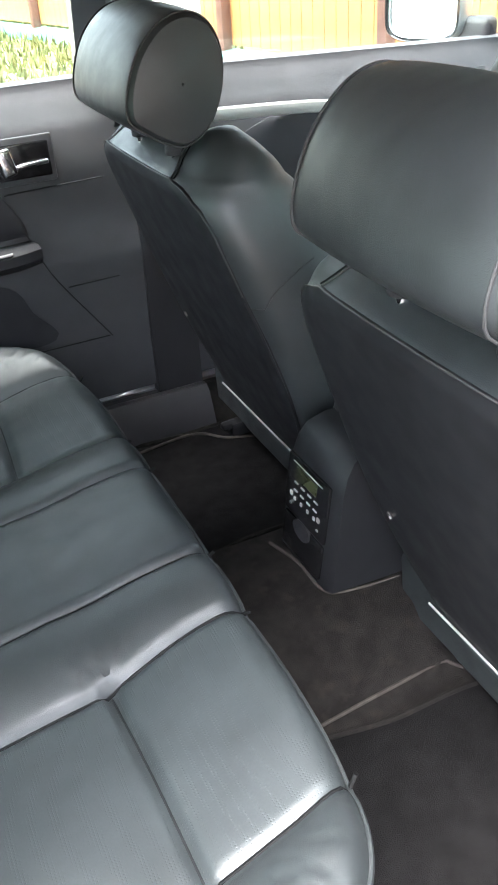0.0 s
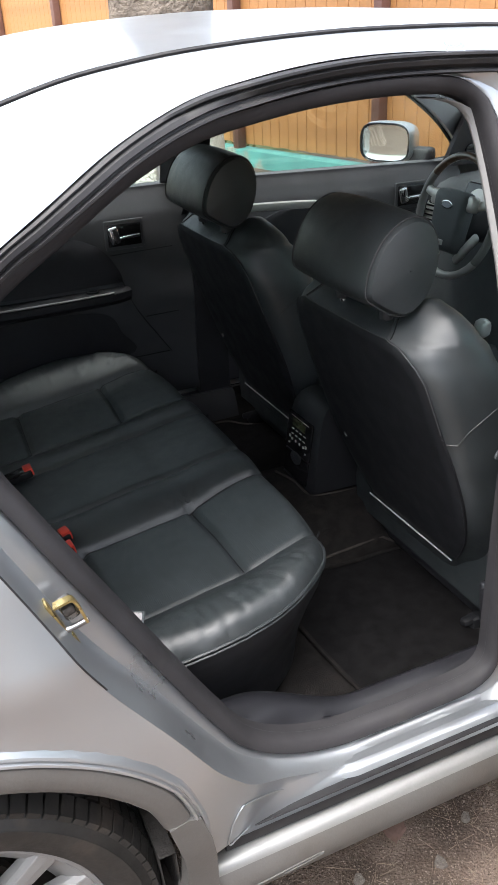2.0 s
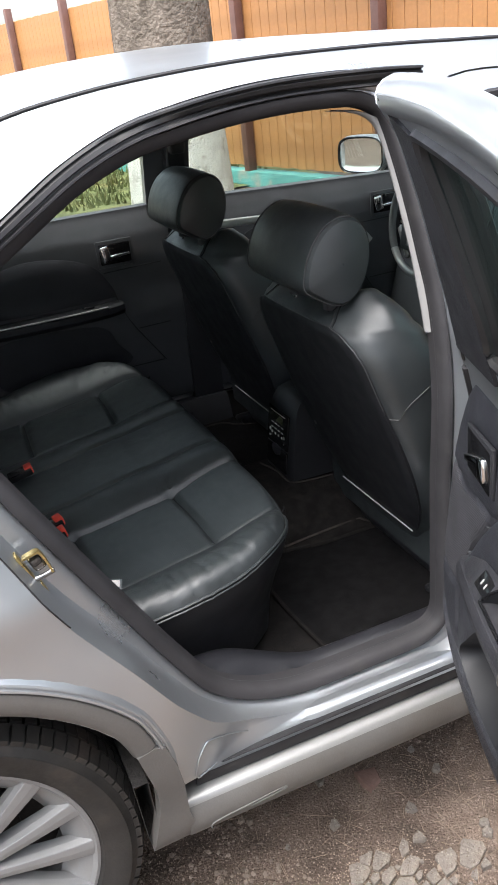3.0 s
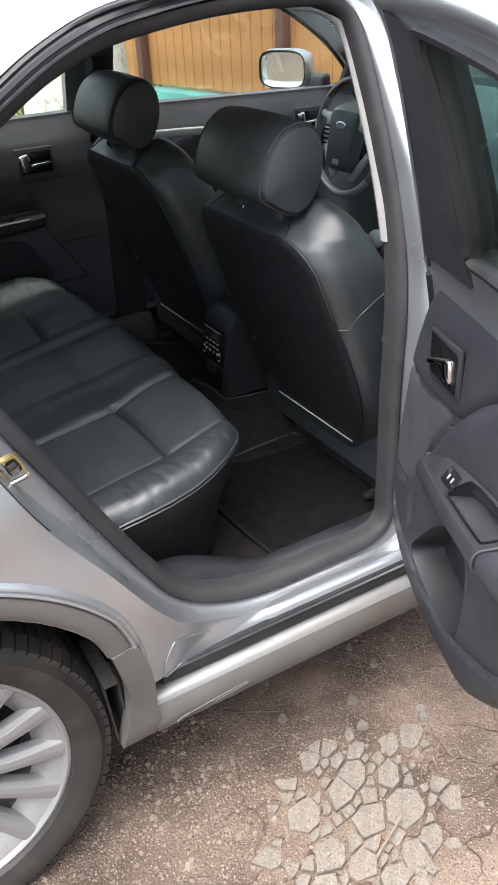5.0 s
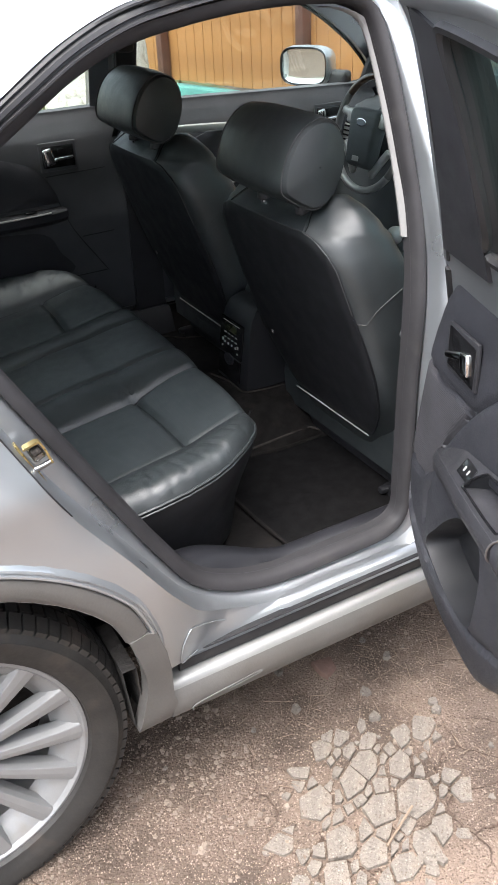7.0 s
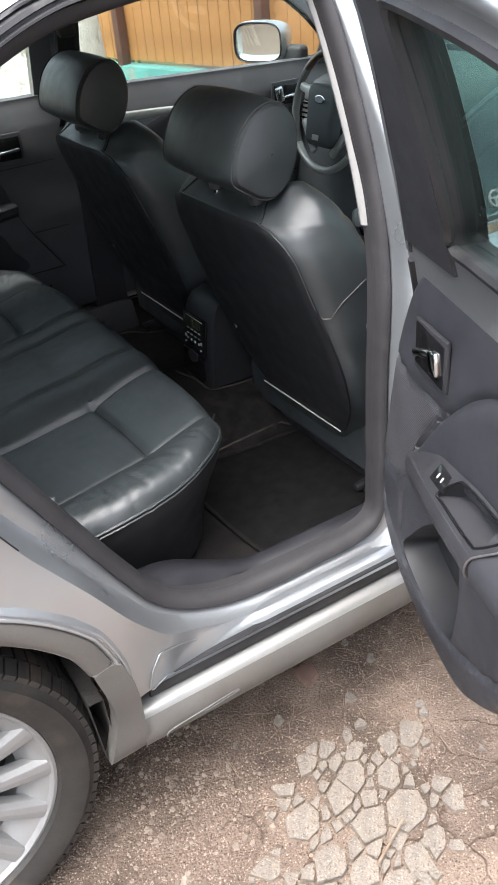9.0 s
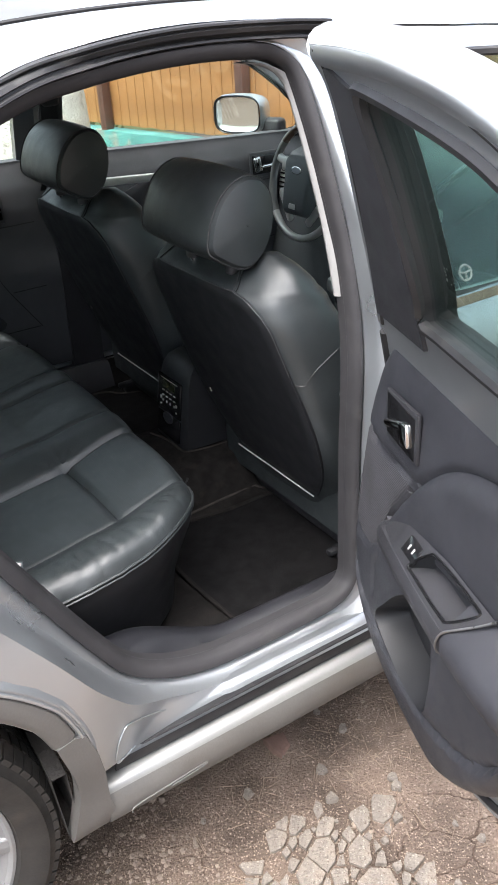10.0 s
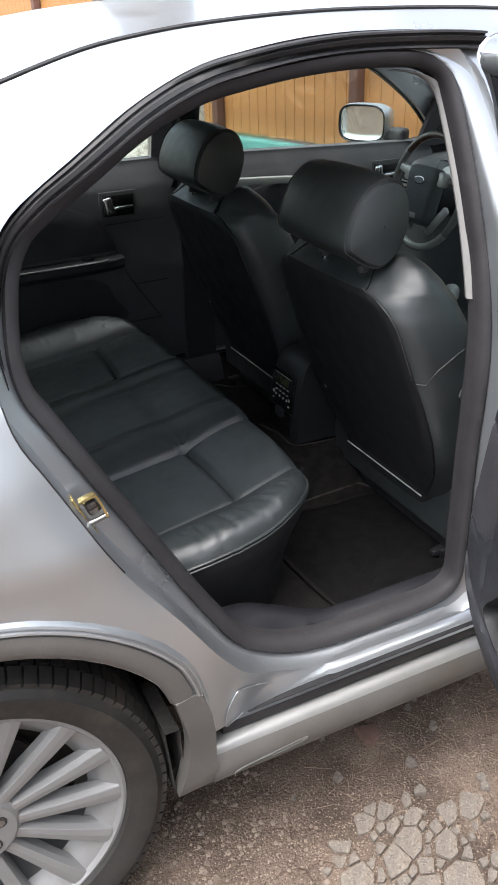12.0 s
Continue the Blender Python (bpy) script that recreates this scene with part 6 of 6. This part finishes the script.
def build_open_door():
    """Local: u runs from the hinge to the latch, n into the cabin side, z up."""
    door = empty("open_rear_door", car)
    C, S = math.cos(radians(DOOR_ANGLE)), math.sin(radians(DOOR_ANGLE))

    def place(p):
        p = np.atleast_2d(np.array(p, float))
        return np.stack([HINGE[0] - C * p[:, 0] - S * p[:, 1], HINGE[1] - S * p[:, 0] + C * p[:, 1], p[:, 2]], 1)

    loop = grow(L1, 0.012) * [-1, 1] + [1.012, 0]
    lead = np.interp(loop[:, 1], [.85, .92, .975, 1.047, 1.133, 1.213, 1.287, 1.36, 1.40], [.0, .030, .050, .080, .114, .144, .168, .188, .20])
    loop[:, 0] = np.maximum(loop[:, 0], lead)
    rear_part = np.clip((loop[:, 0] - .22) / .16, 0, 1) * np.clip((loop[:, 1] - 1.0) / .3, 0, 1)
    loop = loop + np.stack([.042 * rear_part, .012 * rear_part], 1)
    n_out = lambda z: (0.84 - side_of(z)) * np.where(np.asarray(z) > 0.9, 0.68, 1.0)
    win = [(.262, 1.076), (.274, 1.115), (.283, 1.16), (.286, 1.22), (.284, 1.28), (.279, 1.330), (.280, 1.350), (.298, 1.353), (.385, 1.344), (.495, 1.328), (.565, 1.310), (.65, 1.268), (.73, 1.212),
           (.762, 1.16), (.765, 1.10), (.745, 1.078), (.60, 1.074), (.45, 1.073), (.32, 1.074)]
    win = spline(win, 110, True)
    v, f = fill(loop, [win], 0.02)
    P = np.stack([v[:, 0], n_out(v[:, 1]), v[:, 1]], 1)
    P, f = thick(P, f, lambda p: (0, 1, 0), 0.050)
    mesh_ob("door_shell", place(P), f, PAINT, door, "silver door shell and window frame")
    # rounded weather strip round the door edge
    lp = grow(loop, -0.014)
    edge = place(np.stack([lp[:, 0], n_out(lp[:, 1]) + 0.050, lp[:, 1]], 1))
    low_edge = lp[:, 1] < 1.0
    first = int(np.argmax(low_edge & ~np.roll(low_edge, 1)))
    edge = np.roll(edge, -first, 0)[:int(low_edge.sum())]
    tube("door_edge_seal", edge, 0.007, RUBBER, door, "black rubber door edge seal", n=6)
    tip = grow(loop, -0.003)
    rest = np.roll(np.arange(len(tip)), -first)[int(low_edge.sum()):]
    v, f = sweep(place(np.stack([tip[:, 0], n_out(tip[:, 1]) + 0.028, tip[:, 1]], 1))[rest], ring(0.024, 14), (0.13, 0.21, 0.97))
    mesh_ob("frame_edge", v, f, PAINT, door, "rounded silver edge of the window frame")
    tip = grow(loop, -0.016)
    tip = place(np.stack([tip[:, 0], n_out(tip[:, 1]) + 0.051, tip[:, 1]], 1))
    tube("frame_weather_strip", np.roll(tip, -first, 0)[int(low_edge.sum()):], 0.003, RUBBER, door, "thin black weather strip", n=6)
    v, f = fill(grow(win, 0.008), [], 0.05)
    P = np.stack([v[:, 0], n_out(v[:, 1]) + 0.030, v[:, 1]], 1)
    P, f = thick(P, f, lambda p: (0, 1, 0), 0.004)
    mesh_ob("window_glass", place(P), f, TINT, door, "green tinted door glass").visible_shadow = False
    run = [place(np.stack([w2[:, 0], n_out(w2[:, 1]) + d, w2[:, 1]], 1)) for w2, d in ((grow(win, .004), .051), (grow(win, -.003), .051), (grow(win, -.004), .034), (grow(win, -.004), .002), (grow(win, .004), -.001))]
    v, f = sheet(np.array(run), False, True)
    mesh_ob("glass_channel", v, f, RUBBER, door, "black rubber glass channel")
    rim = place(np.stack([win[:, 0], n_out(win[:, 1]) + 0.050, win[:, 1]], 1))
    tube("glass_seal", rim, 0.008, RUBBER, door, "black rubber glass run", True, 6)
    # dark cover on the pillar side of the window
    fr = [(.086, 1.03), (.256, 1.035), (.268, 1.12), (.279, 1.19), (.278, 1.27), (.272, 1.352), (.212, 1.366), (.196, 1.30), (.176, 1.22), (.130, 1.12)]
    fr = np.vstack([spline(fr[:2], 8)[:-1], spline(fr[1:6], 30)[:-1], spline(fr[5:] + fr[:1], 40)[:-1]])
    v, f = fill(fr, [], 0.03)
    P = np.stack([v[:, 0], n_out(v[:, 1]) + 0.056, v[:, 1]], 1)
    P, f = thick(P, f, lambda p: (0, -1, 0), 0.008)
    mesh_ob("window_frame_trim", place(P), f, PLASTIC, door, "black window frame cover")
    # moulded inner trim: pad, pocket and grooves are worked into one sheet
    tl = [(.13, 1.035), (.085, .99), (.050, .93), (.022, .84), (.002, .72), (-.012, .62), (-.006, .53), (.030, .45), (.095, .39), (.18, .355), (.27, .345), (.345, .355), (.41, .40), (.465, .45), (.53, .53), (.60, .64), (.67, .76), (.73, .87), (.76, .95), (.755, 1.01), (.72, 1.045), (.5, 1.045), (.3, 1.04)]
    tl = spline(tl, 170, True)
    pad = spline([(.155, .70), (.185, .76), (.24, .825), (.315, .888), (.40, .925), (.50, .94), (.62, .93), (.68, .88), (.66, .80), (.5, .77), (.32, .745)], 80, True)
    pocket = spline([(.122, .498), (.160, .555), (.212, .612), (.258, .642), (.318, .640), (.338, .60), (.336, .53), (.318, .468), (.27, .453), (.19, .463)], 70, True)
    low = spline([(.0, .60), (.015, .54), (.07, .48), (.177, .445), (.26, .442), (.34, .46), (.46, .52), (.53, .59), (.62, .72)], 70)
    clothz = spline([(.026, .818), (.10, .802), (.212, .808), (.165, .735), (.125, .662), (.085, .625), (.04, .622), (.004, .64)], 60, True)
    ring_of = lambda q, d: np.vstack([grow(q, d), grow(q, d)[:1]])
    lines = [ring_of(pad, 0), ring_of(pad, -.010), ring_of(pad, .010), ring_of(pocket, 0), ring_of(pocket, -.0105), ring_of(pocket, .007), low[2:-2]]
    v, f = fill(tl, [], 0.0085, 0.4, lines)
    u, z = v[:, 0], v[:, 1]
    n = 0.034 + np.interp(z, [.35, .42, .50, .60, .72, .85, .95, 1.045], [.030, .040, .046, .046, .042, .036, .028, .010])
    de = away(tl, v)
    n = n - 0.026 * np.clip(1 - de / 0.028, 0, 1) ** 2
    inp = inside(pad, v)
    dp = away(pad, v)
    n = n + np.where(inp, 0.013 * np.clip(dp / 0.022, 0, 1) ** 0.5, 0) - 0.007 * np.exp(-(dp / .006) ** 2)
    ink = inside(pocket, v)
    dk = away(pocket, v)
    n = n - np.where(ink, 0.056 * np.clip(dk / 0.010, 0, 1), 0) + 0.003 * np.exp(-(dk / .006) ** 2)
    n = n - 0.007 * np.exp(-(away(low, v, False) / .005) ** 2) + np.where(z < np.interp(u, low[:, 0], low[:, 1]), 0.004, 0)
    for q in ([(.026, .83), (.10, .812), (.229, .821)], [(.0, .63), (.04, .615), (.082, .618), (.12, .66), (.155, .72)], [(.229, .821), (.17, .75), (.13, .67), (.10, .60), (.095, .53)]):
        n = n - 0.006 * np.exp(-(away(spline(q, 30), v, False) / .005) ** 2)
    P = place(np.stack([u, n, z], 1))
    groups = {"cloth": [], "trim": [], "pocket": []}
    mids = np.array([v[list(t)].mean(0) for t in f])
    pock_in = inside(pocket, mids) 
    cloth_in = inside(clothz, np.array([v[list(t)].mean(0) for t in f]))
    for t, c, k in zip(f, cloth_in, pock_in):
        groups["cloth" if c else "pocket" if k else "trim"].append(t)
    for k, name, mt, lab in (("trim", "door_trim", TRIM, "charcoal moulded door trim with map pocket"), ("cloth", "trim_insert", CLOTH, "ribbed dark cloth insert"), ("pocket", "map_pocket", VINYL, "deep black map pocket")):
        used = sorted({i for t in groups[k] for i in t})
        idx = {o: q for q, o in enumerate(used)}
        mesh_ob(name, P[used], [tuple(idx[i] for i in t) for t in groups[k]], mt, door, lab)
    # arm rest: a rounded bar below a sloping plate with a sunk pull cup
    pp = spline([(.165, .080, .706), (.19, .090, .716), (.25, .100, .727), (.35, .110, .735), (.45, .114, .738)], 40)
    prof = [(-.034, -.026), (-.012, -.034), (.008, -.030), (.018, -.016), (.019, .0), (.013, .011), (.002, .014), (-.034, .016)]
    v, f = sweep(pp, [(-a, b) for a, b in prof], (0, 0, 1))
    mesh_ob("arm_rest", place(v), f, PLASTIC, door, "black grained arm rest bar")
    pp = spline([(.452, .110, .736), (.56, .108, .742), (.68, .095, .750)], 30)
    prof = [(-.04, -.060), (-.010, -.050), (.010, -.036), (.020, -.016), (.020, .004), (.012, .020), (-.008, .038), (-.036, .062)]
    v, f = sweep(pp, [(-a, b) for a, b in prof], (0, 0, 1))
    mesh_ob("arm_pad", place(v), f, TRIM, door, "padded charcoal arm rest rear")

    def plate(us, k):
        us, k = np.asarray(us, float), np.asarray(k, float)
        n0, z0 = np.interp(us, [.165, .19, .25, .35, .45], [.088, .100, .112, .122, .126]), np.interp(us, [.165, .19, .25, .35, .45], [.714, .728, .740, .748, .751])
        n1, z1 = np.full_like(us, .088), np.interp(us, [.165, .20, .25, .35, .50], [.716, .745, .775, .797, .803])
        return np.stack([us + .055 * k * np.clip((us - .2) / .25, 0, 1), n0 + (n1 - n0) * k, z0 + (z1 - z0) * k], 1)
    outer = np.array([(u0, 0.0) for u0 in np.linspace(.168, .452, 30)] + [(.452, k) for k in (.25, .5, .75)] + [(u0, 1.0) for u0 in np.linspace(.452, .168, 30)]) * [1, 1]
    cup = spline([(.312, .16), (.336, .12), (.42, .12), (.436, .2), (.436, .8), (.42, .88), (.336, .88), (.318, .8)], 60, True)
    sc = np.array([1, .055])
    v, f = fill(outer * sc, [cup * sc], .008)
    P, f = thick(place(plate(v[:, 0], v[:, 1] / .055)), f, lambda p: (.3, 0, -.9), .003)
    mesh_ob("arm_plate", P, f, PLASTIC, door, "black arm rest top plate")
    rim = place(plate(cup[:, 0], cup[:, 1]))
    mid = plate([.378], [.5])[0]
    rows = [rim]
    for dep, k in ((.012, .97), (.028, .92), (.034, .7), (.034, .02)):
        q = plate(.378 + (cup[:, 0] - .378) * k, .5 + (cup[:, 1] - .5) * k)
        q[:, 1] -= dep * .75
        q[:, 2] -= dep * .66
        rows.append(place(q))
    v, f = sheet(np.array(rows), False, True)
    mesh_ob("pull_cup", v, f, VINYL, door, "sunk black pull cup")
    tube("cup_rim", rim, .0022, GLOSSBLACK, door, "thin gloss cup rim", True, 6)
    band = [(.447, .098, .702), (.448, .118, .709), (.449, .132, .722), (.450, .134, .738), (.453, .128, .752), (.470, .115, .768), (.490, .100, .786), (.506, .088, .803)]
    tube("trim_ring", place(spline(band, 30)), .0016, STEEL, door, "satin silver joint ring", n=6)

    def put(name, bm, u, n, z, mat, lab="", parent=None, rz=0.0, rn=0.0, rx=0.0):
        q = place([(u, n, z)])[0]
        base = Matrix(((-C, -S, 0, q[0]), (-S, C, 0, q[1]), (0, 0, 1, q[2]), (0, 0, 0, 1)))
        return part(name, bm, mat, parent or door, lab, at=base @ pose(0, 0, 0, rx, rn, rz))
    q = plate([.292], [.5])[0]
    sw = put("window_switch", rbox(.040, .026, .006, .002), q[0], q[1], q[2] + .001, GLOSSBLACK, "black window switch plate", rx=-52)
    for sx in (-1, 1):
        part("switch_rocker", rbox(.004, .009, .006, .0015), SATIN, door, at=sw.matrix_basis @ pose(sx * .006, 0, .001))
    # release handle
    put("handle_bezel", rbox(.112, .008, .078, .003), .178, .0705, .890, PLASTIC, "black handle bezel", rn=-3)
    put("handle_recess", rbox(.100, .004, .066, .0015), .178, .0735, .890, GLOSSBLACK)
    put("handle", rbox(.066, .010, .013, .005, 3), .158, .077, .884, CHROME, "chrome release handle", rn=-20)
    put("lock_lever", rbox(.028, .012, .036, .005, 3), .202, .077, .888, CHROME, "chrome lock lever", rn=-12)
    put("check_strap", rbox(.06, .02, .03, .006), -.01, .03, .66, STEEL)
    return door


build_open_door()


# ---------------------------------------------------------------- loose stones and straw
def build_stones():
    rng = np.random.default_rng(21)
    # a patch of old concrete, broken into cells that still lie together
    centre, ax, ay = np.array([.700, -1.050]), np.array([.80, .60]), np.array([-.60, .80])
    seeds = []
    tries = 0
    AX, AY = .235, .165
    while len(seeds) < 210 and tries < 30000:
        tries += 1
        p = rng.normal(0, .48, 2) * (AX, AY)
        d = math.hypot(p[0] / AX, p[1] / AY)
        if d > 1:
            continue
        gap = rng.choice([.080, .066, .054]) if tries < 400 and d < .72 else rng.uniform(.018, .046)
        if all(math.hypot(*(p - q)) > 0.5 * (gap + g) for q, g in seeds):
            seeds.append((p, gap))
    pts = np.array([s[0] for s in seeds])
    for k, (p, gap) in enumerate(seeds):
        d = math.hypot(p[0] / AX, p[1] / AY)
        if gap < .046 and rng.random() < .06 + .62 * d ** 2:
            continue
        sides = int(rng.integers(4, 7)) if gap > .05 else int(rng.integers(4, 6))
        turn = rng.uniform(0, 6.28)
        poly = [p + gap * (1.9 if gap > .05 else 1.1) * np.array([math.cos(a), math.sin(a)]) * rng.uniform(.65, 1.15) for a in turn + np.linspace(0, 2 * math.pi, sides + 1)[:-1]]
        order = np.argsort(np.linalg.norm(pts - p, axis=1))[1:24]
        for o in order:
            q = pts[o]
            w = gap / (gap + seeds[o][1])
            stretch = (q - p) * (.55, 1.5)
            mid, nrm = p + (q - p) * w, stretch / np.linalg.norm(stretch)
            lim = mid @ nrm - rng.uniform(.0016, .0046)
            out = []
            for a, b in zip(poly, poly[1:] + poly[:1]):
                da, db = a @ nrm - lim, b @ nrm - lim
                if da <= 0:
                    out.append(a)
                if da * db < 0:
                    out.append(a + (b - a) * da / (da - db))
            poly = out
            if len(poly) < 3:
                break
        if len(poly) < 3:
            continue
        poly = [q for q, r in zip(poly, poly[1:] + poly[:1]) if np.linalg.norm(q - r) > .003]
        if len(poly) < 3:
            continue
        h = rng.uniform(.005, .008) if gap > .045 else rng.uniform(.003, .009)
        bm = bmesh.new()
        tilt = rng.normal(0, .05, 2)
        loops = []
        for shrink, zz in ((1.03, -.02), (1.0, h * .7), (.985, h)):
            loops.append([bm.verts.new((*((q - p) * shrink), zz + float((q - p) @ tilt) * (zz > 0) + (rng.uniform(-.0008, .0008) if zz > 0 else 0))) for q in poly])
        bm.faces.new(loops[2])
        m = len(poly)
        for lo, hi in zip(loops, loops[1:]):
            for i in range(m):
                bm.faces.new((lo[i], lo[(i + 1) % m], hi[(i + 1) % m], hi[i]))
        w = centre + ax * p[0] + ay * p[1]
        z = float(ground_height(w[:1], w[1:])[0])
        part("paving_fragment", bm, CONCRETE, ground, smooth=False, at=Matrix.Translation((w[0], w[1], z)) @ pose(0, 0, 0, 0, 0, math.degrees(math.atan2(ax[1], ax[0]))))
    for _ in range(45):
        x, y = rng.normal(.75, .25), rng.normal(-1.0, .25)
        r = rng.uniform(.005, .013)
        me = stone_mesh("loose_stone", r, int(rng.integers(5, 8)), r * .8, .25, rng)
        me.materials.append(CONCRETE)
        ob = new("loose_stone", me)
        ob.matrix_basis = Matrix.Translation((x, y, float(ground_height(np.array([x]), np.array([y]))[0]))) @ pose(0, 0, 0, 0, 0, rng.uniform(0, 360))
        ob.parent = ground
    me = stone_mesh("brick_chip", .028, 6, .006, .25, rng)
    me.materials.append(BRICK)
    ob = new("brick_chip", me)
    ob.matrix_basis = Matrix.Translation((.826, -.692, -.002)) @ pose(0, 0, 0, 3, 0, 20)
    ob.parent = ground
    # gravel
    V, F = [], []
    for i in range(26000):
        if i % 2:
            x, y = rng.normal(.75, .45), -.60 - abs(rng.normal(0, .30))
        else:
            x, y = rng.uniform(-.9, 2.2), rng.uniform(-2.2, -.35)
        if noise.noise((x * 3.1, y * 3.1, 11.0)) + 0.5 * noise.noise((x * 9, y * 9, 4.0)) < rng.uniform(-.15, .45):
            continue
        r = rng.exponential(.0013) + .0008
        r = min(r, .009)
        z = float(ground_height(np.array([x]), np.array([y]))[0])
        o = len(V)
        a0 = rng.uniform(0, 6.28)
        for k in range(5):
            a = a0 + k * 1.2566
            rr = r * rng.uniform(.75, 1.25)
            V.append((x + rr * math.cos(a), y + rr * math.sin(a), z - .001))
        for k in range(5):
            a = a0 + k * 1.2566
            rr = r * rng.uniform(.5, .85)
            V.append((x + rr * math.cos(a), y + rr * math.sin(a), z + r * rng.uniform(.4, .9)))
        F += [(o + 5, o + 6, o + 7, o + 8, o + 9)] + [(o + k, o + (k + 1) % 5, o + 5 + (k + 1) % 5, o + 5 + k) for k in range(5)]
    g = mesh_ob("gravel", V, F, PEBBLE, smooth=False)
    tagged(g, "loose fine gravel scattered over the dirt", "gravel", kind="stuff")
    V, F = [], []
    for _ in range(330):
        x, y = rng.normal(1.0, .22), rng.normal(-.80, .16)
        a, ln = rng.uniform(0, 6.28), rng.uniform(.015, .055)
        z = float(ground_height(np.array([x]), np.array([y]))[0]) + .002
        d = np.array([math.cos(a), math.sin(a), rng.uniform(-.05, .08)]) * ln
        s = np.array([-math.sin(a), math.cos(a), 0]) * .0006
        p = np.array([x, y, z])
        o = len(V)
        V += [p - s, p + s, p + d + s, p + d - s, p + d / 2 + np.array([0, 0, .0015])]
        F += [(o, o + 1, o + 4), (o + 1, o + 2, o + 4), (o + 2, o + 3, o + 4), (o + 3, o, o + 4)]
    g = mesh_ob("straw", V, F, STRAW, smooth=False)
    tagged(g, "dry straw and twigs lying on the dirt", "straw", kind="stuff")
    tube("stick", [(.670, -1.130, .012), (.760, -1.090, .014)], .0025, STRAW)
    tagged(bpy.data.objects["stick"], "thin pale dry stick on the broken paving", "stick")


build_stones()
